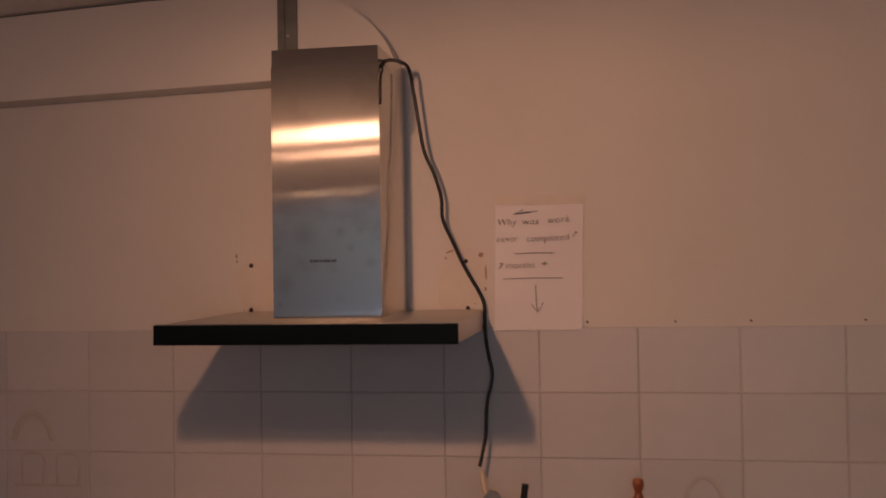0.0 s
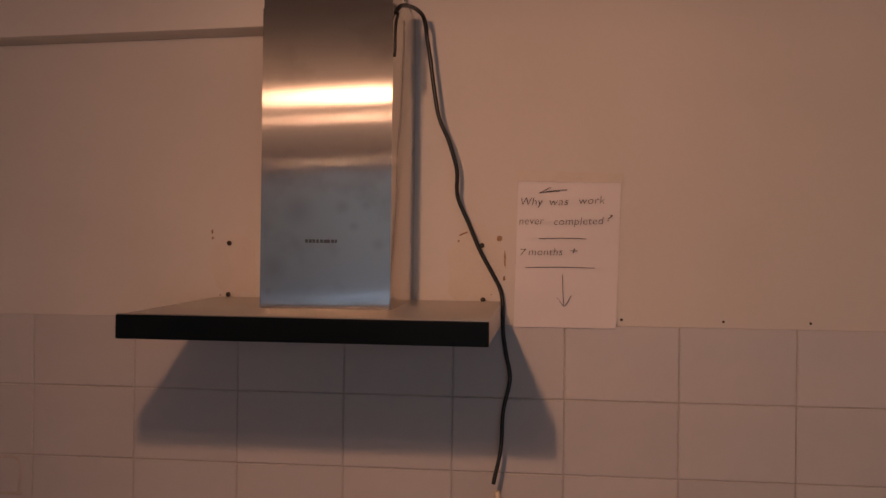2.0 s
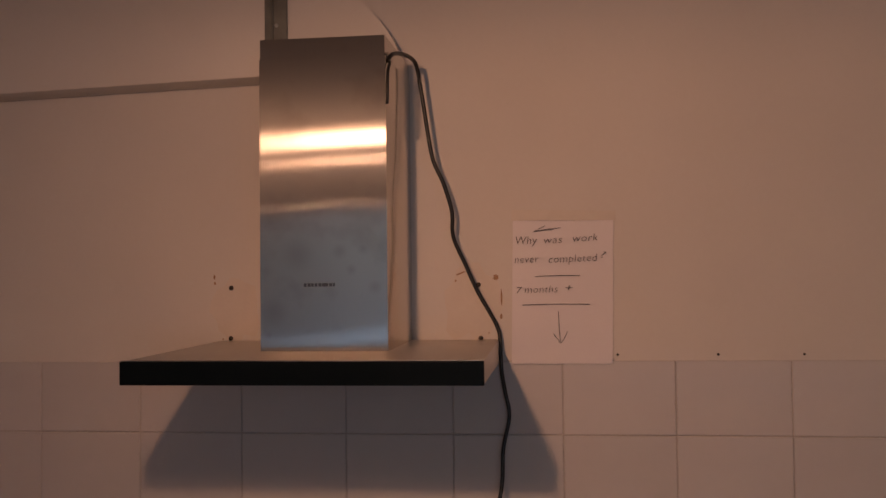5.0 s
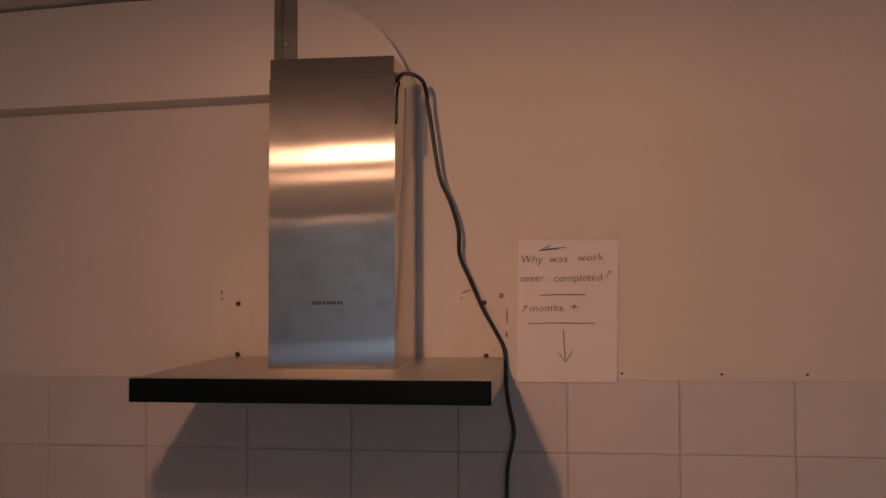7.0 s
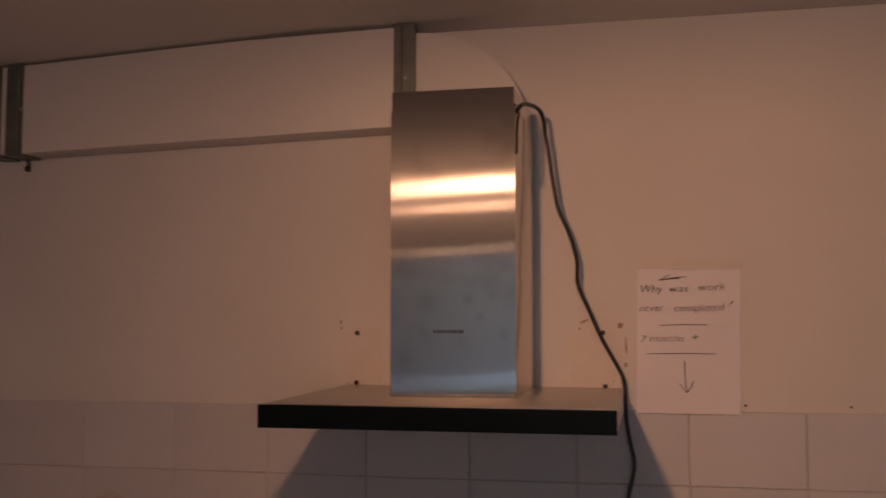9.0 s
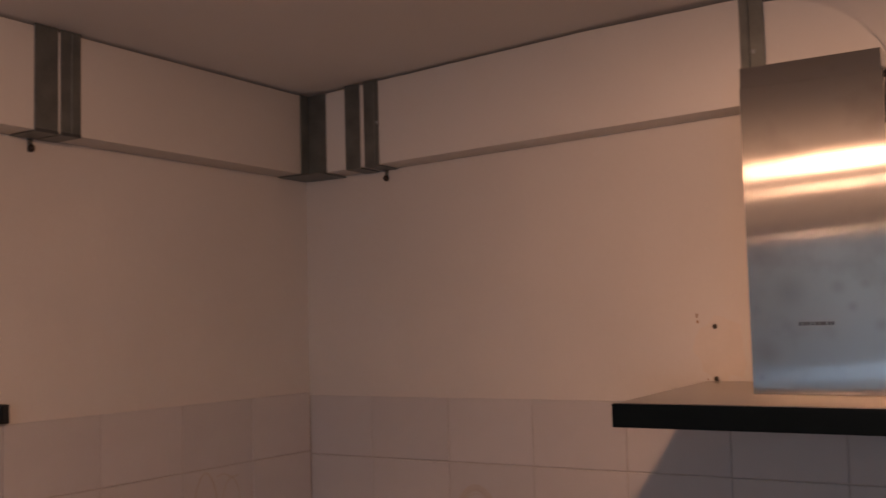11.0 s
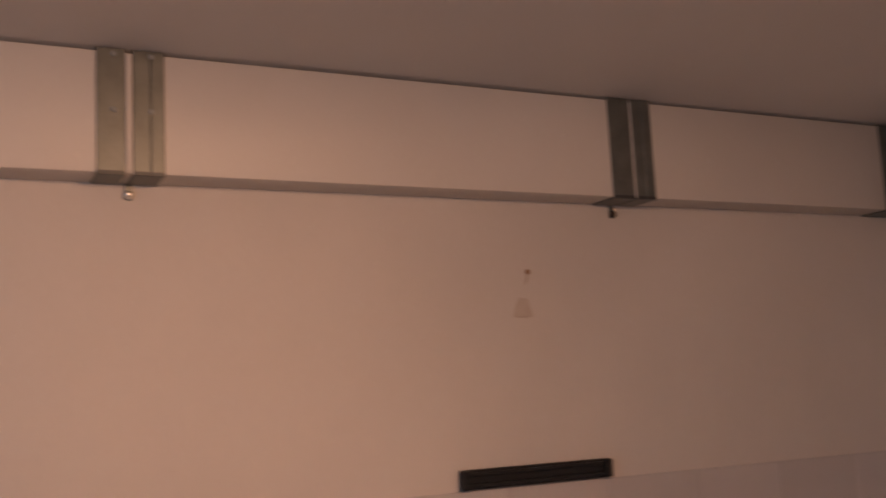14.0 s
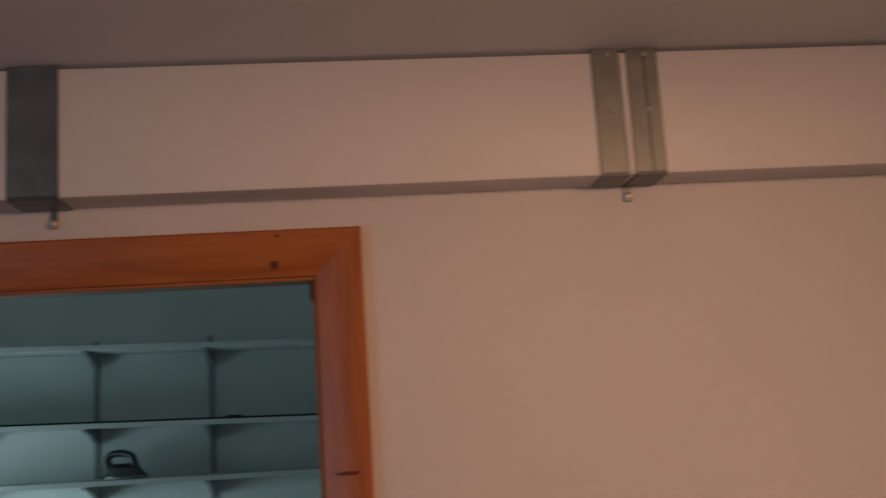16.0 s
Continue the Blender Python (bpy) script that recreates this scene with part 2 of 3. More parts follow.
WORKTOP_M = material("laminate", (0.22, 0.19, 0.17), (0.36, 0.32, 0.29), 0.4, scale=60, fine=300, bump=0.05)
CABINET_M = material("cabinet_white", (0.66, 0.64, 0.61), (0.72, 0.70, 0.67), 0.45, scale=4, fine=120, bump=0.03)
BLACK_GLASS.node_tree.nodes["Principled BSDF"].inputs["Specular IOR Level"].default_value = 0.05
FLOOR_M = material("vinyl_floor", (0.12, 0.09, 0.07), (0.19, 0.15, 0.12), 0.5, scale=5, fine=80, bump=0.1)
WHITE_PVC = material("white_pvc", (0.74, 0.74, 0.74), (0.80, 0.80, 0.80), 0.35, scale=6, fine=120, bump=0.02)
GLASS = glass("window_glass")


# ---- mesh helpers ----
def box_bm(x0, y0, z0, x1, y1, z1, bevel=0.0, seg=2, bm=None):
    bm = bm or bmesh.new()
    r = bmesh.ops.create_cube(bm, size=1.0)
    bmesh.ops.scale(bm, vec=(x1 - x0, y1 - y0, z1 - z0), verts=r["verts"])
    bmesh.ops.translate(bm, vec=((x0 + x1) / 2, (y0 + y1) / 2, (z0 + z1) / 2), verts=r["verts"])
    if bevel:
        edges = list({e for v in r["verts"] for e in v.link_edges})
        bmesh.ops.bevel(bm, geom=edges, offset=bevel, segments=seg, profile=0.5, affect="EDGES")
    return bm


def lathe_bm(profile, seg=24, at=(0, 0, 0), bm=None):
    """A turned body from (radius, height) pairs."""
    bm = bm or bmesh.new()
    rings = []
    for r, z in profile:
        rings.append([bm.verts.new((at[0] + r * math.cos(2 * math.pi * i / seg), at[1] + r * math.sin(2 * math.pi * i / seg), at[2] + z)) for i in range(seg)])
    for a, b in zip(rings, rings[1:]):
        for i in range(seg):
            bm.faces.new((a[i], a[(i + 1) % seg], b[(i + 1) % seg], b[i]))
    bm.faces.new(rings[0][::-1])
    bm.faces.new(rings[-1])
    return bm


def tube_bm(points, radius, seg=10, steps=8, bm=None):
    """A round tube on a smooth line through the points."""
    bm = bm or bmesh.new()
    p = [Vector(q) for q in points]
    p = [2 * p[0] - p[1]] + p + [2 * p[-1] - p[-2]]
    line = []
    for i in range(1, len(p) - 2):
        for k in range(steps):
            t = k / steps
            a, b, c, d = p[i - 1], p[i], p[i + 1], p[i + 2]
            line.append(0.5 * (2 * b + (c - a) * t + (2 * a - 5 * b + 4 * c - d) * t * t + (3 * b - a - 3 * c + d) * t ** 3))
    line.append(p[-2])
    rings = []
    for i, q in enumerate(line):
        d = (line[min(i + 1, len(line) - 1)] - line[max(i - 1, 0)]).normalized()
        u = d.cross(Vector((0.31, 0.82, 0.47))).normalized()
        v = d.cross(u)
        rings.append([bm.verts.new(q + radius * (u * math.cos(2 * math.pi * k / seg) + v * math.sin(2 * math.pi * k / seg))) for k in range(seg)])
    for a, b in zip(rings, rings[1:]):
        for k in range(seg):
            bm.faces.new((a[k], a[(k + 1) % seg], b[(k + 1) % seg], b[k]))
    bm.faces.new(rings[0][::-1])
    bm.faces.new(rings[-1])
    return bm


def prism_bm(outline, axis, a, b, bm=None):
    """A flat outline (two coordinates) pushed from a to b along the axis 0, 1 or 2."""
    bm = bm or bmesh.new()

    def place(q, s):
        c = list(q)
        c.insert(axis, s)
        return bm.verts.new(c)
    lo, hi = [place(q, a) for q in outline], [place(q, b) for q in outline]
    bm.faces.new(lo)
    bm.faces.new(hi[::-1])
    for i in range(len(lo)):
        j = (i + 1) % len(lo)
        bm.faces.new((lo[i], lo[j], hi[j], hi[i]))
    return bm


def mesh_of(name, bm, mat, smooth=None):
    bmesh.ops.recalc_face_normals(bm, faces=bm.faces)
    me = bpy.data.meshes.new(name)
    bm.to_mesh(me)
    bm.free()
    me.materials.append(mat)
    if smooth is not None:
        me.shade_smooth()
        me.set_sharp_from_angle(angle=radians(smooth))
    return me


def part(name, bm, mat, parent=None, label="", smooth=None):
    ob = new(name, mesh_of(name, bm, mat, smooth))
    if parent:
        ob.parent = parent
        ob.matrix_parent_inverse = parent.matrix_basis.inverted()
    if label:
        ob["label"] = label
    return ob


def thing(name, at, label, category, group="", kind=""):
    ob = new(name)
    ob.location = at
    ob.empty_display_size = 0.1
    return tagged(ob, label, category, group, kind)


def structure(name, bm, mat, label, category="", smooth=None):
    return tagged(part(name, bm, mat, smooth=smooth), label, category, kind="structure")


# ---- the kitchen shell ----
WX, EX, SY = -1.318, 2.25, -4.0
TILE_TOP, TW, TH, JOINT = 1.567, 0.2188, 0.1465, 0.0016
DOOR_Y0, DOOR_Y1, DOOR_H = -3.05, -2.2475, 2.003


def ceiling_z(x, y):
    """The ceiling falls a little towards the door wall."""
    return 2.3125 + 0.048 * (min(x, -0.35) + 1.24)


def duct_z(x, y):
    """Underside of the ducting, which follows the ceiling."""
    return 2.1115 + (0.0262 * (x + 1.24) if y > -0.1 else 0.0)


wall_north = structure("wall_north", box_bm(WX - 0.12, 0, 0, EX + 0.12, 0.14, 2.6), PLASTER, "off-white painted plaster wall behind the cooker hood", "wall")
bm = box_bm(WX - 0.12, DOOR_Y1 + 0.04, 0, WX, 0, 2.6)
box_bm(WX - 0.05, DOOR_Y0, DOOR_H, WX, DOOR_Y1 + 0.04, 2.6, bm=bm)
box_bm(WX - 0.12, SY, 0, WX, DOOR_Y0, 2.6, bm=bm)
wall_west = structure("wall_west", bm, PLASTER, "off-white painted plaster wall with a doorway", "wall")
# East and south walls are unseen; their dark colour lowers the bounced light.
structure("wall_east", box_bm(EX, SY, 0, EX + 0.12, 0, 2.6), DARK_UNSEEN, "unseen plaster wall, darkened to cut bounced light", "wall")
WIN = (0.15, 1.95, 1.01, 2.20)
bm = box_bm(WX - 0.12, SY - 0.2, 0, WIN[0], SY, 2.6)
box_bm(WIN[1], SY - 0.2, 0, EX + 0.12, SY, 2.6, bm=bm)
box_bm(WIN[0], SY - 0.2, 0, WIN[1], SY, WIN[2], bm=bm)
box_bm(WIN[0], SY - 0.2, WIN[3], WIN[1], SY, 2.6, bm=bm)
structure("wall_south", bm, DARK_UNSEEN, "unseen plaster wall with a window, darkened to cut bounced light", "wall")
structure("floor", box_bm(WX - 0.12, SY - 0.2, -0.1, EX + 0.12, 0.14, 0), FLOOR_M, "brown vinyl kitchen floor", "floor")
bm = bmesh.new()
xs = [WX - 0.02, -0.6, -0.35, 0.8, EX + 0.02]
ys = [SY - 0.02, -3.0, -2.0, -1.0, 0.02]
low = [[bm.verts.new((x, y, ceiling_z(x, y))) for y in ys] for x in xs]
top = [[bm.verts.new((x, y, 2.42)) for y in (ys[0], ys[-1])] for x in (xs[0], xs[-1])]
for i in range(len(xs) - 1):
    for k in range(len(ys) - 1):
        bm.faces.new((low[i][k], low[i][k + 1], low[i + 1][k + 1], low[i + 1][k]))
bm.faces.new((top[0][0], top[1][0], top[1][1], top[0][1]))
structure("ceiling", bm, CEILING, "dull off-white painted kitchen ceiling", "ceiling", smooth=60)


def window_set(name, x0, x1, z0, z1, y, mullions):
    w = thing(name, ((x0 + x1) / 2, y, z0), "white plastic window letting in dull daylight", "window", kind="structure")
    f = 0.055
    for n, b in (("window_frame", (x0, z0, x1, z0 + f)), ("window_frame", (x0, z1 - f, x1, z1)), ("window_frame", (x0, z0 + f, x0 + f, z1 - f)), ("window_frame", (x1 - f, z0 + f, x1, z1 - f))):
        part(n, box_bm(b[0], y - 0.03, b[1], b[2], y + 0.03, b[3], 0.004), WHITE_PVC, w)
    for k in range(mullions):
        xm = x0 + (x1 - x0) * (k + 1) / (mullions + 1)
        part("mullion", box_bm(xm - 0.03, y - 0.028, z0 + f, xm + 0.03, y + 0.028, z1 - f, 0.004), WHITE_PVC, w)
    pane = part("pane", box_bm(x0 + 0.04, y - 0.006, z0 + 0.04, x1 - 0.04, y + 0.006, z1 - 0.04), GLASS, w)
    pane.visible_shadow = False
    part("window_sill", box_bm(x0 - 0.05, y + 0.03, z0 - 0.03, x1 + 0.05, y + 0.22, z0, 0.006), WHITE_PVC, w)


window_set("window_1", WIN[0], WIN[1], WIN[2], WIN[3], SY - 0.12, 1)

# ---- ducting under the ceiling ----
DW, DN = -1.240, -0.081


def duct_run(name, corners, label):
    """A rectangular duct whose top follows the ceiling."""
    bm = bmesh.new()
    lo = [bm.verts.new((x, y, duct_z(x, y))) for x, y in corners]
    hi = [bm.verts.new((x, y, ceiling_z(x, y) - 0.006)) for x, y in corners]
    cap = [bm.faces.new(lo), bm.faces.new(hi[::-1])]
    n = len(lo)
    for i in range(n):
        bm.faces.new((lo[i], lo[(i + 1) % n], hi[(i + 1) % n], hi[i]))
    bmesh.ops.recalc_face_normals(bm, faces=bm.faces)
    bmesh.ops.bevel(bm, geom=[e for e in bm.edges if e.is_manifold and e.calc_face_angle() > 0.6], offset=0.003, segments=2, profile=0.5, affect="EDGES")
    ob = thing(name, (sum(c[0] for c in corners) / n, sum(c[1] for c in corners) / n, duct_z(*corners[0])), label, "duct")
    bmesh.ops.recalc_face_normals(bm, faces=bm.faces)
    for piece, lower in (("underside", True), ("front_panel", False)):
        half = bm.copy()
        bmesh.ops.delete(half, geom=[f for f in half.faces if (f.normal.z < -0.6) != lower], context="FACES")
        me = bpy.data.meshes.new(piece)
        half.to_mesh(me)
        half.free()
        me.materials.append(DUCT)
        me.shade_smooth()
        me.set_sharp_from_angle(angle=radians(40))
        child = new(piece, me)
        child.parent = ob
        child.matrix_parent_inverse = ob.matrix_basis.inverted()
    bm.free()
    return ob


RUN_Y = [-3.7, -2.6, -1.2, DN - 0.02]
duct_run("duct", [(DW, y) for y in RUN_Y] + [(WX + 0.001, y) for y in RUN_Y[::-1]], "white rectangular ventilation duct along the wall above the door")
duct_run("duct", [(WX + 0.001, DN - 0.0195), (DW, DN - 0.0195), (DW, DN), (-0.9, DN), (-0.5, DN), (-0.1285, DN), (-0.1285, -0.001), (-0.5, -0.001), (-0.9, -0.001), (WX + 0.001, -0.001)], "white rectangular ventilation duct running to the cooker hood")
# bend that turns down into the chimney of the hood
cx, cz, R = -0.119, 2.101, 0.237
arc = [(cx + R * math.cos(a), cz + R * math.sin(a) - 0.004) for a in [math.pi / 2 * i / 14 for i in range(15)]]
outline = [(-0.128, duct_z(-0.128, 0)), (-0.10, 2.02), (0.098, 2.02), (0.106, 2.160)] + [(x, min(z, ceiling_z(x, -0.05) - 0.006)) for x, z in arc if z > 2.165] + [(-0.128, ceiling_z(-0.128, -0.05) - 0.006)]
bm = prism_bm(outline, 1, -0.078, -0.001)
tagged(part("duct_bend", bm, DUCT, smooth=35), "white duct bend curving down behind the steel chimney", "duct")


def collar_north(x0, x1, seam=None):
    """A folded steel sleeve round the duct on the hood wall."""
    t = 0.003
    DB = duct_z((x0 + x1) / 2, 0)
    c = thing("duct_collar", ((x0 + x1) / 2, DN, DB), "dull galvanised steel sleeve joining white ducts", "duct collar", "duct collars")
    zt = ceiling_z((x0 + x1) / 2, DN) - 0.002
    part("face", box_bm(x0, DN - t, DB - t, x1, DN - 0.0005, zt, 0.0008, 1), GALV, c)
    part("underside", box_bm(x0, DN - 0.0004, DB - t, x1, -0.006, DB - 0.0005, 0.0008, 1), GALV, c)
    if seam:
        part("seam", box_bm(seam - 0.002, DN - t - 0.003, DB, seam + 0.002, DN - t - 0.0002, zt - 0.003, 0.001, 1), GALV, c)
        part("rivet", lathe_bm([(0.0045, 0), (0.004, 0.002), (0.0015, 0.003)], 10), RAIL, c).matrix_local = pose(seam + 0.008 - (x0 + x1) / 2, -t - 0.0002, 0.10, 90)
    return c


def collar_west(y0, y1, seam=None, rivets=True):
    t = 0.003
    DB = duct_z(DW, (y0 + y1) / 2)
    c = thing("duct_collar", (DW, (y0 + y1) / 2, DB), "dull galvanised steel sleeve joining white ducts", "duct collar", "duct collars")
    zt = ceiling_z(DW, (y0 + y1) / 2) - 0.002
    part("face", box_bm(DW + 0.0005, y0, DB - t, DW + t, y1, zt, 0.0008, 1), GALV, c)
    part("underside", box_bm(WX + 0.006, y0, DB - t, DW + 0.0004, y1, DB - 0.0005, 0.0008, 1), GALV, c)
    if seam:
        part("seam", box_bm(DW + t + 0.0002, seam - 0.0015, DB, DW + t + 0.0014, seam + 0.0015, zt - 0.003, 0.001, 1), GALV, c)
    # Dark strip added to draw the black line along the lower fold.
    part("folded_edge", box_bm(DW + t + 0.0002, y0 + 0.001, DB - t, DW + t + 0.0016, y1 - 0.001, DB + 0.003), IRON_GREY, c)
    if rivets:
        for dz in (0.10, 0.19):
            part("rivet", lathe_bm([(0.0045, 0), (0.004, 0.002), (0.0015, 0.003)], 10), RAIL, c).matrix_local = pose(t + 0.0002, 0.004, dz, 0, 90)
    return c


collar_north(-0.166, -0.119, -0.149)
collar_north(-1.1245, -1.0795)
collar_north(-1.0680, -1.025, -1.037)
collar_west(-1.8225, -1.7790)
collar_west(-1.7675, -1.7190, -1.7400)
collar_west(-0.8635, -0.8120, rivets=False)
collar_west(-0.8070, -0.7610, -0.783, rivets=False)
collar_west(-2.6930, -2.6200, rivets=False)
# corner sleeve, folded in the inner corner
DB = duct_z(DW, DN)
cc = thing("corner_collar", (DW, DN, DB), "dull galvanised steel sleeve folded round the duct corner", "duct collar", "duct collars")
part("face", box_bm(DW + 0.0005, DN - 0.034, DB - 0.003, DW + 0.003, DN - 0.0032, 2.308, 0.0006, 1), GALV, cc)
part("face", box_bm(DW + 0.0005, DN - 0.003, DB - 0.003, -1.183, DN - 0.0005, 2.308, 0.0006, 1), GALV, cc)
part("underside", box_bm(WX + 0.006, DN - 0.034, DB - 0.003, -1.183, -0.006, DB - 0.0005, 0.0006, 1), GALV, cc)
# slim white lips seen between paired sleeves
strip_label = "white plastic strip between two steel duct sleeves"
tagged(part("joint_strip", box_bm(-1.0785, DN - 0.0024, duct_z(-1.07, 0) + 0.004, -1.0688, DN - 0.0004, 2.312, 0.001, 1), DUCT), strip_label, "joint strip", "joint strips")
for y0 in (-1.7780, -0.8115):
    tagged(part("joint_strip", box_bm(DW + 0.0004, y0, 2.115, DW + 0.0024, y0 + (0.0085 if y0 < -1 else 0.0042), 2.304, 0.001, 1), DUCT), strip_label, "joint strip", "joint strips")


def hanger(at, turn, mat, label, size=0.92):
    """A small tab and bolt that holds a sleeve to the wall."""
    h = thing("hanger_bolt", at, label, "bolt", "hanger bolts")
    h.scale = (size, size, size)
    tab = part("tab", box_bm(-0.006, -0.003, -0.012, 0.006, 0.0, 0.028, 0.0008, 1), GALV, h)
    head = part("bolt_head", lathe_bm([(0.0075, 0), (0.0080, 0.003), (0.0072, 0.006), (0.005, 0.009), (0.002, 0.011)], 10), mat, h)
    h.rotation_euler = (0, 0, radians(turn))
    for o, m in ((tab, pose(0, 0, 0)), (head, pose(0, -0.003, -0.004, 90))):
        o.matrix_parent_inverse = Matrix.Identity(4)
        o.matrix_basis = m
    return h


hanger((-1.062, -0.0005, 2.099), 0, SCREW, "small dark bolt on a steel tab under the duct")
hanger((WX + 0.0005, -0.816, 2.095), 90, SCREW, "small dark bolt on a steel tab under the duct")
hanger((WX + 0.0005, -1.763, 2.096), 90, ZINC, "shiny bolt on a steel tab under the duct", 0.95)
hanger((WX + 0.0005, -2.6475, 2.092), 90, ZINC, "shiny bolt on a steel tab under the duct", 0.85)

# ---- cooker hood ----
HW, HY, HB, HT = 0.30, -0.454, 1.5604, 1.5991
hood = thing("cooker_hood", (0, -0.001, HB), "brushed steel chimney cooker hood with a black glass front edge", "cooker hood")
bm = prism_bm([(HY + 0.008, HB + 0.002), (HY + 0.008, HT), (-0.002, HT + 0.010), (-0.002, HB + 0.002)], 0, -HW, HW)
bmesh.ops.recalc_face_normals(bm, faces=bm.faces)
for v in bm.verts:
    v.co.x *= 1 - 0.080 * (v.co.y - HY)
bmesh.ops.bevel(bm, geom=list(bm.edges), offset=0.0015, segments=2, profile=0.5, affect="EDGES")
part("canopy", bm, STEEL_TOP, hood, "satin steel canopy", 40)
part("front_panel", box_bm(-HW, HY, HB, HW, HY + 0.0078, HT, 0.0015), BLACK_GLASS, hood, "black glass front edge")
part("edge_trim", box_bm(-HW, HY + 0.001, HT + 0.0002, HW, HY + 0.009, HT + 0.0022, 0.0006, 1), STEEL_TOP, hood)
for sx in (-1, 1):
    part("grease_filter", box_bm(sx * 0.145 - 0.13, -0.40, HB - 0.004, sx * 0.145 + 0.13, -0.08, HB + 0.0018, 0.002), RAIL, hood)


def sleeve(half, y, z0, z1, t):
    """A three-sided folded steel sleeve, open at the back and top."""
    p = [(-half, -0.002), (-half, y), (half, y), (half, -0.002), (half - t, -0.002), (half - t, y + t), (-half + t, y + t), (-half + t, -0.002)]
    return prism_bm([(CHX + u, v) for u, v in p], 2, z0, z1)


CHX, CHY = -0.003, -0.268
bm = sleeve(0.1165, CHY, HT + 0.0045, 2.130, 0.0012)
bmesh.ops.recalc_face_normals(bm, faces=bm.faces)
bmesh.ops.bevel(bm, geom=[e for e in bm.edges if abs((e.verts[0].co - e.verts[1].co).z) > 0.1 and e.verts[0].co.y < CHY + 0.0001], offset=0.0012, segments=2, profile=0.5, affect="EDGES")
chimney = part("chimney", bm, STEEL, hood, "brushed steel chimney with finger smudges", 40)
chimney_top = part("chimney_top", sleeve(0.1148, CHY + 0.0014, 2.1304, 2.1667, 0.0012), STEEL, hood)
# Side faces get the lighter steel, tinted like the lit wall beside them.
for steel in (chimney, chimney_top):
    steel.data.materials.append(LIT_STEEL_SIDE)
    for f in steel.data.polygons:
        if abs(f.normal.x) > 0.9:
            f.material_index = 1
for i, w in enumerate((0.006, 0.007, 0.006, 0.006, 0.007, 0.008, 0.006, 0.007, 0.005)):
    part("logo", box_bm(-0.0385 + i * 0.0066, CHY - 0.0006, 1.7186, -0.0385 + i * 0.0066 + w * 0.82, CHY - 0.0001, 1.7246), LOGO, hood)

# ---- mains cable of the hood ----
cable = thing("power_cable", (0.281, -0.057, 1.262), "black mains cable hanging loose down the wall from the hood", "cable")
pts = [(0.114, -0.26, 2.121), (0.119, -0.246, 2.133), (0.121, -0.23, 2.14), (0.125, -0.187, 2.15), (0.131, -0.127, 2.158), (0.139, -0.093, 2.153), (0.144, -0.081, 2.131), (0.145, -0.076, 2.116), (0.15, -0.072, 2.084), (0.159, -0.068, 2.018), (0.169, -0.064, 1.963), (0.188, -0.059, 1.918), (0.203, -0.051, 1.863), (0.204, -0.042, 1.814), (0.227, -0.034, 1.758), (0.248, -0.026, 1.708), (0.273, -0.019, 1.662), (0.287, -0.015, 1.634), (0.292, -0.015, 1.61), (0.294, -0.019, 1.551), (0.301, -0.026, 1.507), (0.309, -0.03, 1.46), (0.297, -0.038, 1.397), (0.294, -0.047, 1.329), (0.281, -0.057, 1.262)]
part("cord", tube_bm(pts, 0.0040, 10, 6), RUBBER, cable, smooth=60)
part("loose_loop", tube_bm([(0.1141, -0.2482, 2.1283), (0.1187, -0.255, 2.1174), (0.1183, -0.2703, 2.1027), (0.1179, -0.2754, 2.0745), (0.1176, -0.2737, 2.0542), (0.1161, -0.2703, 2.042)], 0.0028, 8, 6), RUBBER, cable, smooth=60)

# ---- note on the wall ----
note = thing("paper_note", (0.4135, -0.001, 1.562), "white paper note with handwriting taped to the wall above the tiles", "note")
bm = bmesh.new()
NX, NZ = 10, 14
grid = [[None] * (NZ + 1) for _ in range(NX + 1)]
for i in range(NX + 1):
    for k in range(NZ + 1):
        u, v = i / NX, k / NZ
        lift = 0.0010 + 0.004 * (1 - v) ** 3 * abs(u - 0.35) + 0.0008 * math.sin(5 * u + 3 * v)
        grid[i][k] = bm.verts.new((0.3135 + 0.199 * u + 0.006 * v, -0.0010 - lift, 1.5755 + (1.855 - 1.5755) * v - 0.004 * u))
for i in range(NX):
    for k in range(NZ):
        bm.faces.new((grid[i][k], grid[i + 1][k], grid[i + 1][k + 1], grid[i][k + 1]))
bmesh.ops.recalc_face_normals(bm, faces=bm.faces)
bmesh.ops.solidify(bm, geom=list(bm.faces), thickness=0.0003)
part("sheet", bm, PAPER, note)
part("lower_edge", box_bm(0.3140, -0.0125, 1.561, 0.5120, -0.0122, 1.5762), PAPER, note)
part("tape", prism_bm([(0.3165, 1.846), (0.5225, 1.843), (0.5225, 1.862), (0.3175, 1.868)], 1, -0.0038, -0.0034), TAPE, note, "strip of masking tape")


def writing(text, x0, x1, z, size=0.0215, tilt=0.0):
    """One handwritten word from x0 to x1 with its baseline at z."""
    cu = bpy.data.curves.new("writing", "FONT")
    cu.body, cu.size, cu.shear, cu.offset, cu.extrude, cu.space_character = text, size, 0.16, -0.00034, 0.00008, 1.05
    cu.resolution_u = 3
    tmp = bpy.data.objects.new("writing", cu)
    me = bpy.data.meshes.new_from_object(tmp)
    bpy.data.objects.remove(tmp)
    me.materials.append(INK)
    left, right = min(v.co.x for v in me.vertices), max(v.co.x for v in me.vertices)
    squeeze = (x1 - x0) / (right - left)
    ob = new("writing", me)
    ob.parent = note
    ob.matrix_parent_inverse = note.matrix_basis.inverted()
    ob.matrix_basis = pose(x0 - left * squeeze, -0.0046, z, 90, tilt, 0) @ Matrix.Diagonal((squeeze, 1, 1, 1))
    return ob


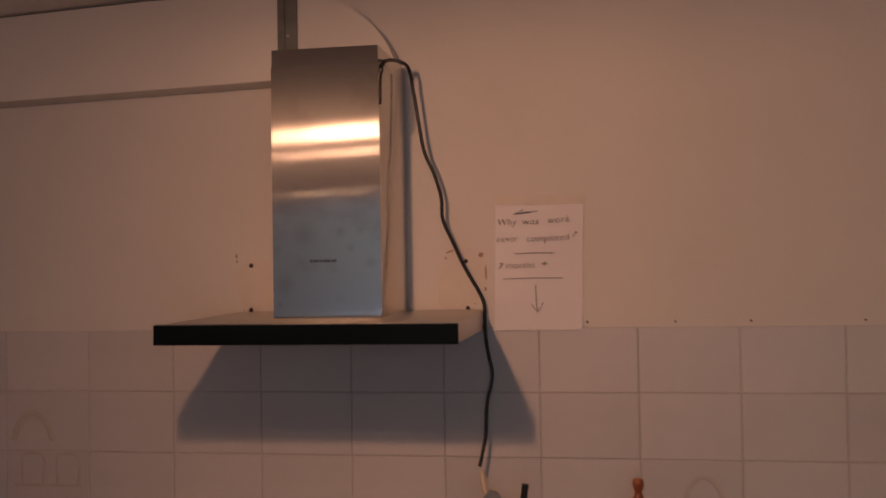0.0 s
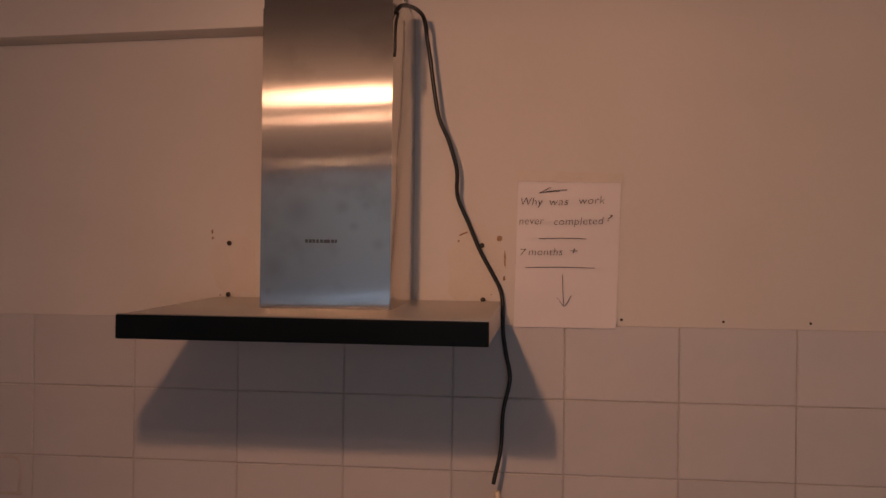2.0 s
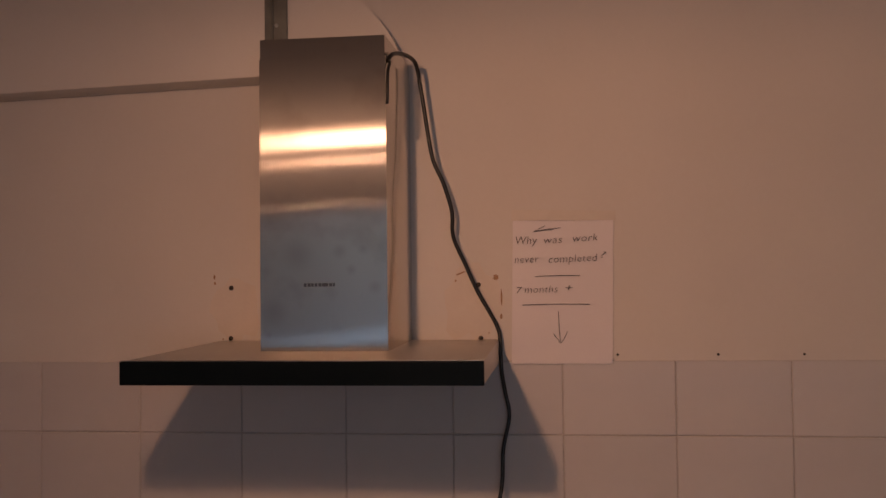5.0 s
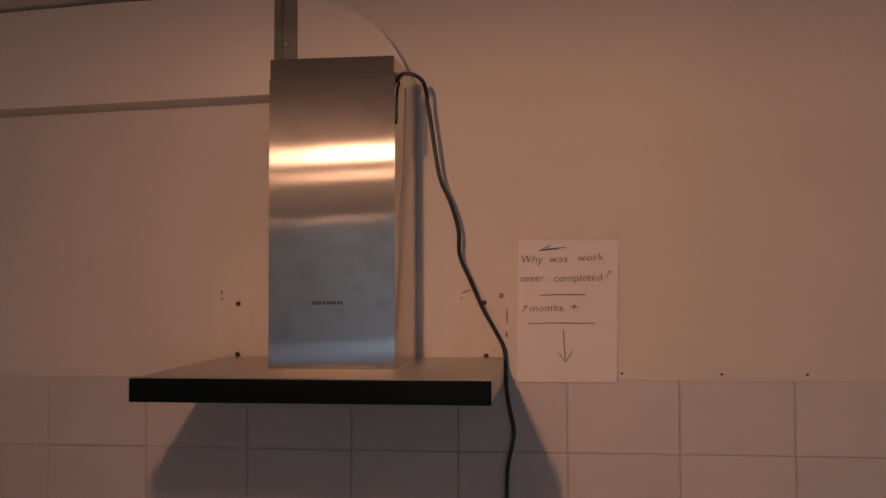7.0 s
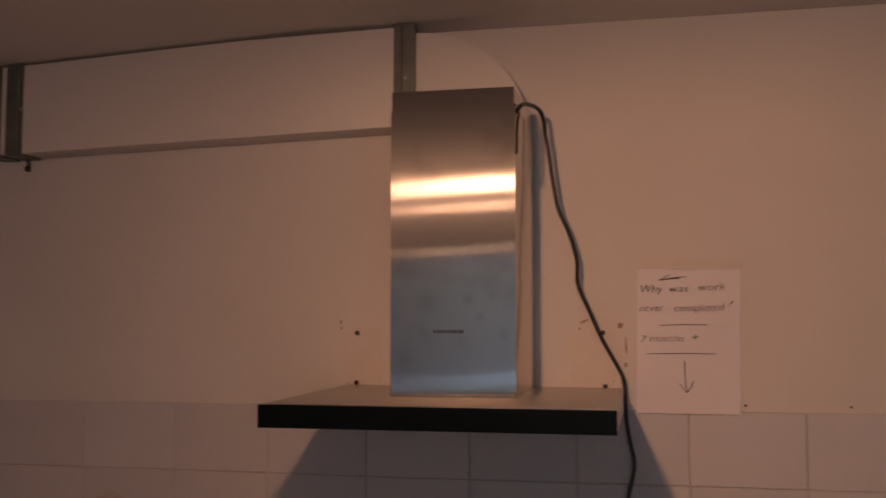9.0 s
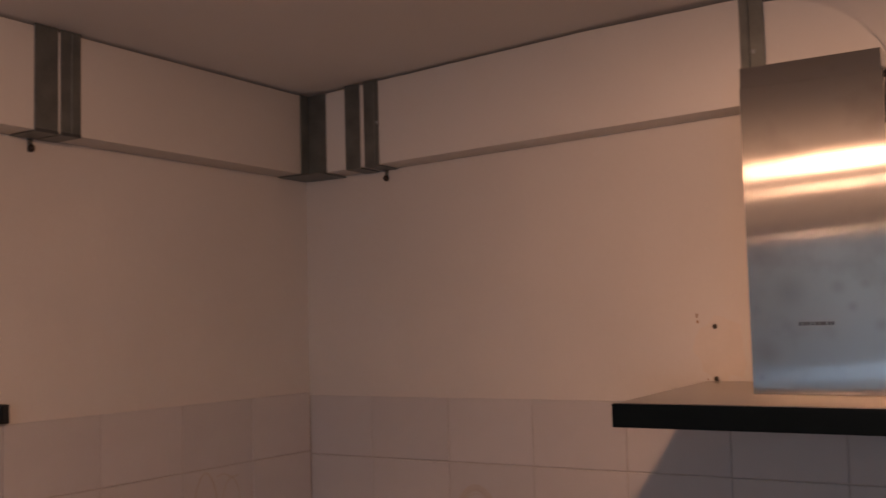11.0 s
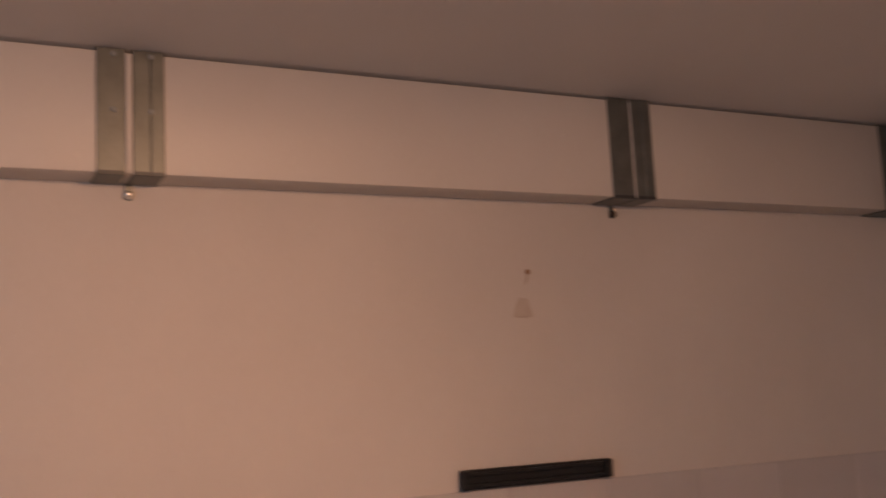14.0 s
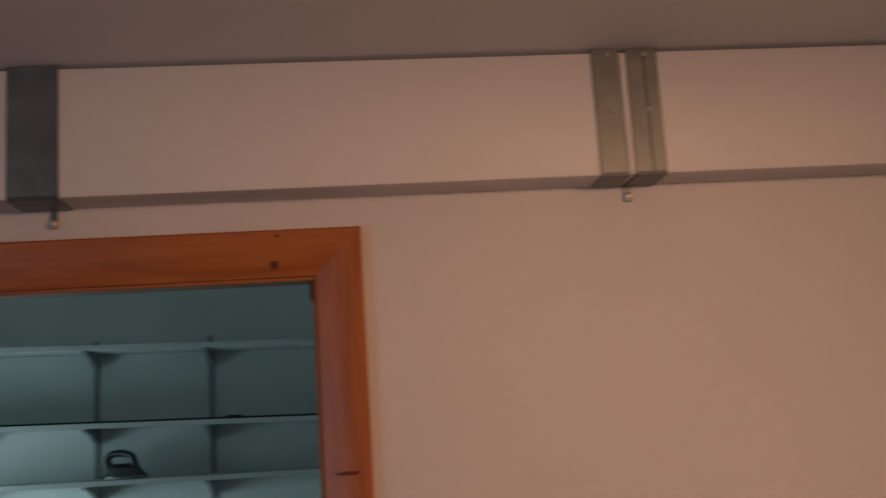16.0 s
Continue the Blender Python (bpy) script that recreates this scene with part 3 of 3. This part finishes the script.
def stroke(points):
    part("pen_stroke", tube_bm([(x, -0.0046, z) for x, z in points], 0.0006, 5, 3), INK, note)


writing("Why", 0.3251, 0.3671, 1.7986, 0.0225, 0)
writing("was", 0.3808, 0.4172, 1.7990, 0.0215, -1)
writing("work", 0.4383, 0.4876, 1.8013, 0.0215, -2)
writing("never", 0.3222, 0.3700, 1.7608, 0.0215, -1)
writing("completed", 0.3901, 0.4858, 1.7604, 0.021, -1.5)
writing("?", 0.4925, 0.5030, 1.7688, 0.0185, 0)
writing("7", 0.3244, 0.3363, 1.7000, 0.0195, 0)
writing("months", 0.3415, 0.4068, 1.7011, 0.0205, -0.5)
writing("+", 0.4216, 0.4364, 1.7030, 0.0215, 0)
stroke([(0.4005, 1.8265), (0.3815, 1.8255), (0.3605, 1.8230)])
stroke([(0.4145, 1.8295), (0.3875, 1.8275), (0.3605, 1.8230)])
stroke([(0.3835, 1.8345), (0.3715, 1.8285), (0.3605, 1.8230)])
stroke([(0.3615, 1.7335), (0.4005, 1.735), (0.4515, 1.7345)])
stroke([(0.3355, 1.677), (0.4055, 1.6785), (0.4695, 1.6775)])
stroke([(0.4075, 1.664), (0.4085, 1.634), (0.4105, 1.604)])
stroke([(0.3975, 1.619), (0.4045, 1.610), (0.411, 1.602), (0.4195, 1.613), (0.4245, 1.624)])

# ---- screws, nails and old marks on the hood wall ----


def wall_screw(x, z, r=0.005, out=0.008):
    s = part("wall_screw", lathe_bm([(r * 0.5, 0), (r * 0.5, out * 0.5), (r, out * 0.55), (r * 0.9, out * 0.85), (r * 0.3, out)], 10), SCREW)
    s.matrix_basis = pose(x, 0.0, z, 90)
    tagged(s, "small rusty screw stuck in the plaster wall", "screw", "screws in the wall")


for x, z in ((-0.265, 1.718), (-0.266, 1.614), (0.2525, 1.612), (0.249, 1.719)):
    wall_screw(x, z)
for x, z in ((0.5218, 1.578), (0.7148, 1.578), (0.8762, 1.578), (1.113, 1.578)):
    wall_screw(x, z, 0.0026, 0.004)


def blot(name, mat, x, z, w, h, label, turn=0.0, seed=0, depth=0.0006, west=False):
    """An uneven flat patch on the wall."""
    rnd = random.Random(seed)
    pts = []
    for i in range(18):
        a = 2 * math.pi * i / 18
        r = 1 + rnd.uniform(-0.22, 0.18)
        u, v = w / 2 * r * math.cos(a), h / 2 * r * math.sin(a)
        c, s = math.cos(turn), math.sin(turn)
        pts.append((x + u * c - v * s, z + u * s + v * c))
    bm = prism_bm(pts, 0, WX, WX + depth) if west else prism_bm(pts, 1, -depth, 0.0)
    return tagged(part(name, bm, mat), label, "stain", kind="structure")


blot("stain", STAIN, 0.2835, 1.733, 0.011, 0.012, "round brown stain on the plaster", seed=1)
blot("stain", STAIN, 0.2945, 1.693, 0.0035, 0.032, "thin brown scratch on the plaster", seed=2)
blot("stain", STAIN, 0.2935, 1.655, 0.005, 0.011, "small brown chip in the plaster", seed=3)
blot("stain", STAIN, 0.2125, 1.742, 0.020, 0.004, "thin brown scratch on the plaster", 0.45, seed=4)
blot("stain", STAIN, 0.2025, 1.727, 0.004, 0.005, "small brown chip in the plaster", seed=5)
blot("stain", STAIN, -0.3025, 1.741, 0.004, 0.010, "small brown chip in the plaster", seed=6)
blot("stain", STAIN, -0.3015, 1.728, 0.005, 0.007, "small brown chip in the plaster", seed=7)
blot("stain", STAIN, -0.2845, 1.612, 0.003, 0.004, "small brown chip in the plaster", seed=8)
blot("stain", STAIN, 0.2685, 1.622, 0.003, 0.003, "small brown chip in the plaster", seed=9)
# Filler round the holes, tinted to carry the hood's bounced light as well.
blot("filler_patch", TINTED_FILLER, 0.2375, 1.682, 0.125, 0.150, "filler patch round old fixing holes, tinted like light bounced off the hood", seed=10, depth=0.0003)
blot("filler_patch", TINTED_FILLER, -0.2595, 1.670, 0.10, 0.140, "filler patch round old fixing holes, tinted like light bounced off the hood", seed=11, depth=0.0003)

# ---- west wall things ----
rack = thing("knife_rack", (WX, -1.036, 1.577), "black plastic magnetic knife rack fixed above the tiles", "knife rack")
part("back_plate", box_bm(WX + 0.0085, -1.1955, 1.5765, WX + 0.016, -0.872, 1.6125, 0.003), BLACK, rack)
for z in (1.5815, 1.6005):
    part("magnet_bar", box_bm(WX + 0.0162, -1.180, z, WX + 0.022, -0.888, z + 0.007, 0.0015), BLACK, rack)
for y in (-1.1955, -0.887):
    part("end_cap", box_bm(WX + 0.0162, y, 1.577, WX + 0.025, y + 0.015, 1.612, 0.003), BLACK, rack)
hook = thing("wall_hook", (WX, -1.024, 1.97), "small old picture hook on the painted wall", "hook")
part("nail", lathe_bm([(0.002, 0), (0.002, 0.003), (0.0055, 0.0035), (0.0045, 0.005)], 8), STAIN, hook).matrix_basis = pose(WX, -1.022, 1.973, 0, 90)
hook.children[0].matrix_parent_inverse = hook.matrix_basis.inverted()
part("wire", tube_bm([(WX + 0.002, -1.022, 1.973), (WX + 0.002, -1.024, 1.960), (WX + 0.0015, -1.027, 1.950)], 0.0008, 6, 4), STAIN, hook)
blot("stain", SCUFF, -1.036, 1.887, 0.026, 0.005, "faint brown scuff on the painted wall", seed=12, depth=0.0004, west=True)
tagged(part("wall_mark", prism_bm([(-1.058, 1.886), (-1.013, 1.887), (-1.019, 1.905), (-1.024, 1.922), (-1.042, 1.924), (-1.052, 1.908)], 0, WX, WX + 0.0003), FADED), "faint brown mark left on the painted wall", "stain", kind="structure")

# ---- doorway ----
door = thing("door_1", (WX, (DOOR_Y0 + DOOR_Y1) / 2, 0), "orange varnished pine door frame round an open doorway", "door frame", kind="structure")
AW = 0.071


def architrave_profile(n=8):
    """(across, out) pairs: a flat outer band that rounds over to a thin inner edge."""
    pts = [(AW, 0.0), (AW, 0.019), (AW - 0.003, 0.022)]
    for i in range(1, n + 1):
        u = i / n
        pts.append(((AW - 0.003) * (1 - u), 0.022 - 0.016 * u ** 1.7))
    return pts + [(0.0, 0.0)]


prof = architrave_profile()


def mitred(ends, mat):
    """ends: for each end a function from (across, out) to a place."""
    bm = bmesh.new()
    a, b = [[bm.verts.new(fn(u, o)) for u, o in prof] for fn in ends]
    bm.faces.new(a)
    bm.faces.new(b[::-1])
    for i in range(len(a)):
        j = (i + 1) % len(a)
        bm.faces.new((a[i], a[j], b[j], b[i]))
    return part("architrave", bm, mat, door, smooth=35)


IN = -0.012
ya, yb, zt = DOOR_Y0 - IN, DOOR_Y1 + IN, DOOR_H + IN
mitred((lambda u, o: (WX + o, yb + u, 0.0), lambda u, o: (WX + o, yb + u, zt + u)), PINE_Z)
mitred((lambda u, o: (WX + o, ya - u, 0.0), lambda u, o: (WX + o, ya - u, zt + u)), PINE_Z)
mitred((lambda u, o: (WX + o, ya - u, zt + u), lambda u, o: (WX + o, yb + u, zt + u)), PINE_Y)
lt = 0.018
part("lining", box_bm(WX - 0.045, DOOR_Y1 - lt, 0, WX - 0.0005, DOOR_Y1 + 0.039, DOOR_H - lt, 0.001, 1), PINE_Z, door)
part("lining", box_bm(WX - 0.125, DOOR_Y0, 0, WX, DOOR_Y0 + lt, DOOR_H - lt, 0.001, 1), PINE_Z, door)
part("lining", box_bm(WX - 0.045, DOOR_Y0, DOOR_H - lt, WX - 0.0005, DOOR_Y1 + 0.039, DOOR_H - 0.0005, 0.001, 1), PINE_Y, door)
for y, z, ry, rz in ((-2.3214, 2.0115, 0.006, 0.010), (-2.3152, 2.052, 0.003, 0.0025)):
    k = part("knot", lathe_bm([(1.0, 0), (0.7, 0.0004)], 12), KNOT, door)
    k.matrix_basis = pose(WX + 0.006 + 0.016 * (1 - (1 - min(1.0, (z - 1.991) / 0.068)) ** 1.7) + 0.0006, y, z, 0, 90) @ Matrix.Diagonal((rz, ry, 1, 1))
k = part("knot", lathe_bm([(1.0, 0), (0.7, 0.0004)], 14), KNOT, door)
k.matrix_basis = pose(WX + 0.0200, -2.2190, 1.694, 0, 90) @ Matrix.Diagonal((0.0028, 0.024, 1, 1))
part("strike_plate", box_bm(WX - 0.04, DOOR_Y1 - lt - 0.004, 1.955, WX - 0.01, DOOR_Y1 - lt - 0.0002, 1.983, 0.001, 1), SCREW, door)

# ---- pantry seen through the doorway ----
PX, PN, PS, PC = -5.20, -1.70, -4.90, 2.75
X1 = WX - 0.12
structure("pantry_wall_west", box_bm(PX - 0.1, PS, 0, PX, PN, PC), PANTRY, "pale grey-blue painted pantry wall behind shelves", "wall")
structure("pantry_wall_north", box_bm(PX - 0.1, PN, 0, X1, PN + 0.1, PC), PANTRY, "pale painted pantry wall", "wall")
PW = (-4.95, -4.05, 0.90, 1.75)
bm = box_bm(PX - 0.1, PS - 0.12, 0, PW[0], PS, PC)
box_bm(PW[1], PS - 0.12, 0, X1, PS, PC, bm=bm)
box_bm(PW[0], PS - 0.12, 0, PW[1], PS, PW[2], bm=bm)
box_bm(PW[0], PS - 0.12, PW[3], PW[1], PS, PC, bm=bm)
structure("pantry_wall_south", bm, PANTRY, "pale painted pantry wall with a window", "wall")
structure("pantry_floor", box_bm(PX - 0.1, PS - 0.12, -0.1, X1, PN + 0.1, 0), FLOOR_M, "brown vinyl pantry floor", "floor")
structure("pantry_ceiling", box_bm(PX - 0.1, PS - 0.12, PC, WX - 0.03, PN + 0.1, PC + 0.1), CEILING, "off-white pantry ceiling", "ceiling")
window_set("window_2", *PW, PS - 0.06, 0)
SHELVES = ((2.228, -0.0267), (1.852, -0.0254), (1.585, -0.0117))


def shelf_z(k, y):
    """Front edge height of a shelf, which is not quite level."""
    z, slope = SHELVES[k]
    return z + slope * (y + 3.0)


for k in range(3):
    ya, yb = -4.88, -1.72
    bm = prism_bm([(ya, shelf_z(k, ya)), (yb, shelf_z(k, yb)), (yb, shelf_z(k, yb) - 0.024), (ya, shelf_z(k, ya) - 0.024)], 0, PX + 0.004, PX + 0.30)
    tagged(part("wall_shelf", bm, SHELF), "long white shelf board on pantry wall brackets", "shelf", "pantry shelves")
for y in (-4.645, -4.069, -3.493, -2.917, -2.341, -1.765):
    up = part("shelf_upright", box_bm(PX + 0.0005, y - 0.015, 0.9, PX + 0.0060, y + 0.015, 2.285, 0.0008, 1), RAIL)
    bm = bmesh.new()
    for i in range(62):
        for dy in (-0.006, 0.004):
            box_bm(PX + 0.0061, y + dy, 0.93 + 0.0215 * i, PX + 0.0064, y + dy + 0.004, 0.943 + 0.0215 * i, bm=bm)
    part("slots", bm, IRON_GREY, up)
    tagged(up, "grey slotted metal shelf upright screwed to the pantry wall", "shelf upright", "shelf uprights")
    for k in range(3):
        z = shelf_z(k, y) - 0.0245
        out = [(PX + 0.0066, z), (PX + 0.285, z), (PX + 0.280, z - 0.012), (PX + 0.17, z - 0.030), (PX + 0.06, z - 0.066), (PX + 0.0066, z - 0.080)]
        tagged(part("shelf_bracket", prism_bm(out, 1, y - 0.010, y + 0.010), RAIL), "grey metal bracket under a white pantry shelf", "bracket", "shelf brackets")

# steam iron on the lowest visible shelf
IY = -3.345
IZ = shelf_z(2, IY) + 0.001
iron = thing("steam_iron", (PX + 0.15, IY, IZ), "grey steam iron with a dark handle on a white shelf", "iron")
sole = [(0.13 * math.cos(a) if math.cos(a) > 0 else 0.085 * math.cos(a), 0.052 * math.sin(a) * (1 - 0.45 * max(0, math.cos(a)) ** 2)) for a in [2 * math.pi * i / 28 for i in range(28)]]


def iron_layer(z0, z1, k0, k1):
    bm = bmesh.new()
    a = [bm.verts.new((x * k0, y * k0, z0)) for x, y in sole]
    b = [bm.verts.new((x * k1 - 0.01 * (1 - k1), y * k1, z1)) for x, y in sole]
    bm.faces.new(a)
    bm.faces.new(b[::-1])
    for i in range(28):
        bm.faces.new((a[i], a[(i + 1) % 28], b[(i + 1) % 28], b[i]))
    return bm


turn = pose(PX + 0.15, IY, IZ, 0, 0, 72) @ Matrix.Diagonal((1.13, 1.13, 1.10, 1))
for n, b, m in (("soleplate", iron_layer(0.0, 0.012, 1.0, 0.99), GALV), ("body", iron_layer(0.0125, 0.048, 0.97, 0.72), IRON_GREY), ("top_cover", iron_layer(0.0485, 0.066, 0.72, 0.45), BLACK)):
    o = part(n, b, m, iron, smooth=40)
    o.matrix_basis = turn
o = part("handle", tube_bm([(-0.055, 0, 0.05), (-0.066, 0, 0.085), (-0.045, 0, 0.108), (0.0, 0, 0.112), (0.045, 0, 0.100), (0.062, 0, 0.07), (0.066, 0, 0.046)], 0.016, 12, 6), BLACK, iron, "dark looped handle", 60)
o.matrix_basis = turn
o = part("flex", tube_bm([(-0.066, 0, 0.08), (-0.10, 0.01, 0.075), (-0.13, 0.02, 0.03), (-0.12, 0.05, 0.006), (-0.06, 0.07, 0.005), (-0.10, 0.09, 0.005), (-0.15, 0.05, 0.005)], 0.0035, 8, 6), RAIL, iron, smooth=60)
o.matrix_basis = turn
tagged(part("dark_rod", tube_bm([(PX + 0.285, y, shelf_z(1, y) + 0.0052) for y in (-4.85, -3.0, -1.75)], 0.005, 8, 3), BLACK), "thin dark rod lying along the shelf edge", "rod")
cz = shelf_z(1, -2.79)
tagged(part("clip", box_bm(PX + 0.21, -2.8235, cz + 0.0005, PX + 0.25, -2.741, cz + 0.018, 0.004), BLACK), "small black clip lying on the shelf", "clip")

# ---- worktop and things on it ----
tagged(part("worktop", box_bm(WX + 0.002, -0.60, 0.862, EX - 0.002, -0.011, 0.902, 0.006), WORKTOP_M), "brown laminate kitchen worktop under the hood", "worktop")
for i in range(5):
    x0 = WX + 0.01 + i * 0.705
    cab = thing("base_cabinet", (x0 + 0.35, -0.29, 0), "white kitchen base cabinet under the worktop", "cabinet", "base cabinets")
    part("body", box_bm(x0, -0.55, 0.001, x0 + 0.70, -0.012, 0.861, 0.002, 1), CABINET_M, cab)
    dr = part("door", box_bm(x0 + 0.003, -0.57, 0.12, x0 + 0.697, -0.5505, 0.855, 0.003), CABINET_M, cab)
    part("handle", box_bm(x0 + 0.60, -0.59, 0.76, x0 + 0.615, -0.5702, 0.84, 0.003), ZINC, dr)

jar = thing("utensil_jar", (0.348, -0.13, 0.902), "stoneware jar holding kitchen utensils on the worktop", "jar")
part("jar_body", lathe_bm([(0.055, 0), (0.062, 0.01), (0.064, 0.10), (0.060, 0.15), (0.063, 0.16), (0.057, 0.158), (0.054, 0.145), (0.056, 0.02), (0.002, 0.015)], 28, (0.348, -0.13, 0.9025)), CERAMIC, jar, smooth=50)


def utensil(name, foot, top, r, mat, label, category):
    foot, top = Vector(foot), Vector(top)
    d = top - foot
    u = part(name, tube_bm([foot, foot + d * 0.5, foot + d * 0.93, top], r, 10, 4), mat, smooth=60)
    return tagged(u, label, category, "utensils in the jar")


utensil("wooden_spoon", (0.363, -0.13, 0.923), (0.2926, -0.12, 1.264), 0.0055, PALE, "pale wooden spoon handle standing in the jar", "spoon")
utensil("black_ladle", (0.343, -0.12, 0.925), (0.3875, -0.12, 1.238), 0.0075, BLACK, "black plastic utensil handle standing in the jar", "ladle")
utensil("red_spatula", (0.338, -0.14, 0.925), (0.350, -0.13, 1.207), 0.006, WOOD, "dark red utensil handle standing in the jar", "spatula")
slicer = thing("fish_slice", (0.353, -0.155, 0.92), "grey nylon turner standing head up in the jar", "turner", "utensils in the jar")
part("handle", tube_bm([(0.358, -0.155, 0.921), (0.343, -0.15, 1.05), (0.325, -0.142, 1.14)], 0.005, 10, 4), GREY, slicer, smooth=60)
bm = prism_bm([(0.309, 1.137), (0.341, 1.137), (0.347, 1.162), (0.340, 1.207), (0.329, 1.224), (0.313, 1.228), (0.301, 1.215), (0.294, 1.197), (0.299, 1.162)], 1, -0.145, -0.140)
bmesh.ops.recalc_face_normals(bm, faces=bm.faces)
part("blade", bm, GREY, slicer, smooth=30)

mill = thing("pepper_mill", (0.625, -0.12, 0.902), "tall turned reddish wooden pepper mill on the worktop", "pepper mill")
part("body", lathe_bm([(0.030, 0), (0.031, 0.02), (0.024, 0.06), (0.020, 0.13), (0.023, 0.19), (0.027, 0.25), (0.024, 0.262)], 24, (0.625, -0.12, 0.9025)), WOOD, mill, smooth=50)
part("head", lathe_bm([(0.020, 0.263), (0.0185, 0.280), (0.0155, 0.298), (0.0115, 0.311), (0.0080, 0.320), (0.0075, 0.325), (0.0105, 0.331), (0.0122, 0.339), (0.0118, 0.346), (0.0090, 0.351), (0.003, 0.353)], 24, (0.625, -0.12, 0.9025)), WOOD, mill, smooth=50)

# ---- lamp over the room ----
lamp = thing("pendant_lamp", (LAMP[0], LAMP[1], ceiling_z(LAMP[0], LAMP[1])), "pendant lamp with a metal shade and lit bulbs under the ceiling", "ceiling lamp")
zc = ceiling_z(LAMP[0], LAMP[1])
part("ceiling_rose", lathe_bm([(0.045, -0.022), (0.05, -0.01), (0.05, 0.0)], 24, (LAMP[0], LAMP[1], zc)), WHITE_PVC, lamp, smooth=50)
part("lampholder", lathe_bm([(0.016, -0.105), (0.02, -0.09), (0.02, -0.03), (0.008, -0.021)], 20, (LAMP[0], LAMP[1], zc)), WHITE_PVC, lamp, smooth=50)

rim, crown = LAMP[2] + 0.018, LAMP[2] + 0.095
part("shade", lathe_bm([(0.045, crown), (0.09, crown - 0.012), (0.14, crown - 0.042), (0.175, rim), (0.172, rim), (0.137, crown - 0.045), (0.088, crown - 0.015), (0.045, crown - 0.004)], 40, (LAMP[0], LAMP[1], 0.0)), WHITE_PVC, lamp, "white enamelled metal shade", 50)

# ---- tiles ----
Z0 = 0.903
zrows = []
z = TILE_TOP
while z > Z0 + 0.02:
    zrows.append((max(z - TH, Z0), z))
    z -= TH
tagged(part("grout_bed", box_bm(WX + 0.003, -0.0055, Z0, EX - 0.001, -0.0002, TILE_TOP - 0.001), GROUT, wall_north), kind="stuff")
WEND = -2.20
tagged(part("grout_bed", box_bm(WX + 0.0002, WEND, Z0, WX + 0.0055, -0.0056, TILE_TOP + 0.006), GROUT, wall_west), kind="stuff")
tile_meshes = {}


def tile(w, h, parent, m):
    key = (round(w, 4), round(h, 4))
    if key not in tile_meshes:
        tile_meshes[key] = mesh_of("tile", box_bm(-w / 2, -0.008, -h / 2, w / 2, -0.003, h / 2, 0.0016, 1), TILE)
    ob = new("tile", tile_meshes[key])
    ob.parent = parent
    ob.matrix_basis = m


rnd = random.Random(5)
x_edges = [WX + 0.0085] + [0.195 + TW * k for k in range(-6, 10) if WX + 0.03 < 0.195 + TW * k < EX - 0.02] + [EX]
for a, b in zip(x_edges, x_edges[1:]):
    for z0, z1 in zrows:
        tile(b - a - JOINT, z1 - z0 - JOINT, wall_north, pose((a + b) / 2, rnd.uniform(-0.0006, 0.0004), (z0 + z1) / 2, rnd.uniform(-0.15, 0.15), 0, rnd.uniform(-0.15, 0.15)))
y_edges = [-TW * k for k in range(0, 10)] + [WEND]
for a, b in zip(y_edges, y_edges[1:]):
    a2 = a - 0.0085 if a == 0 else a
    for z0, z1 in zrows:
        tile(a2 - b - JOINT, z1 - z0 - JOINT, wall_west, pose(WX + rnd.uniform(-0.0004, 0.0006), (a2 + b) / 2, (z0 + z1) / 2 + 0.008, rnd.uniform(-0.15, 0.15), 0, 90 + rnd.uniform(-0.15, 0.15)))

# faint printed motifs on a few tiles


def motif(points, west=False, r=0.0036):
    q = [((WX + 0.0085, x, z) if west else (x, -0.0085, z)) for x, z in points]
    bm = tube_bm(q, r, 5, 4)
    for v in bm.verts:
        if west:
            v.co.x = WX + 0.0085 + (v.co.x - WX - 0.0085) * 0.15
        else:
            v.co.y = -0.0085 + (v.co.y + 0.0085) * 0.15
    return part("tile_motif", bm, DECOR, wall_west if west else wall_north)


def arch_points(cx, base, w, h):
    return [(cx - w / 2 + w * i / 10, base + h * math.sin(math.pi * i / 10) ** 0.6) for i in range(11)]


motif(arch_points(-0.828, 1.300, 0.104, 0.066), r=0.0085)
motif(arch_points(-0.828, 1.305, 0.088, 0.047), r=0.0012)
motif(arch_points(-0.372, 1.338, 0.075, 0.082), west=True, r=0.0028)
motif(arch_points(-0.292, 1.338, 0.062, 0.062), west=True, r=0.0022)
motif([(-0.338, 1.408), (-0.315, 1.412), (-0.290, 1.402), (-0.268, 1.404)], west=True, r=0.0022)
for cx in (-0.828, -0.736):
    motif([(cx - 0.027, 1.195), (cx - 0.03, 1.25), (cx - 0.018, 1.267), (cx + 0.018, 1.267), (cx + 0.03, 1.25), (cx + 0.027, 1.195)], r=0.0042)
motif([(-0.878, 1.193), (-0.778, 1.192), (-0.70, 1.193)], r=0.0040)
motif(arch_points(0.768, 1.175, 0.085, 0.062), r=0.0062)
motif(arch_points(-1.375, 1.475, 0.09, 0.065), west=True)
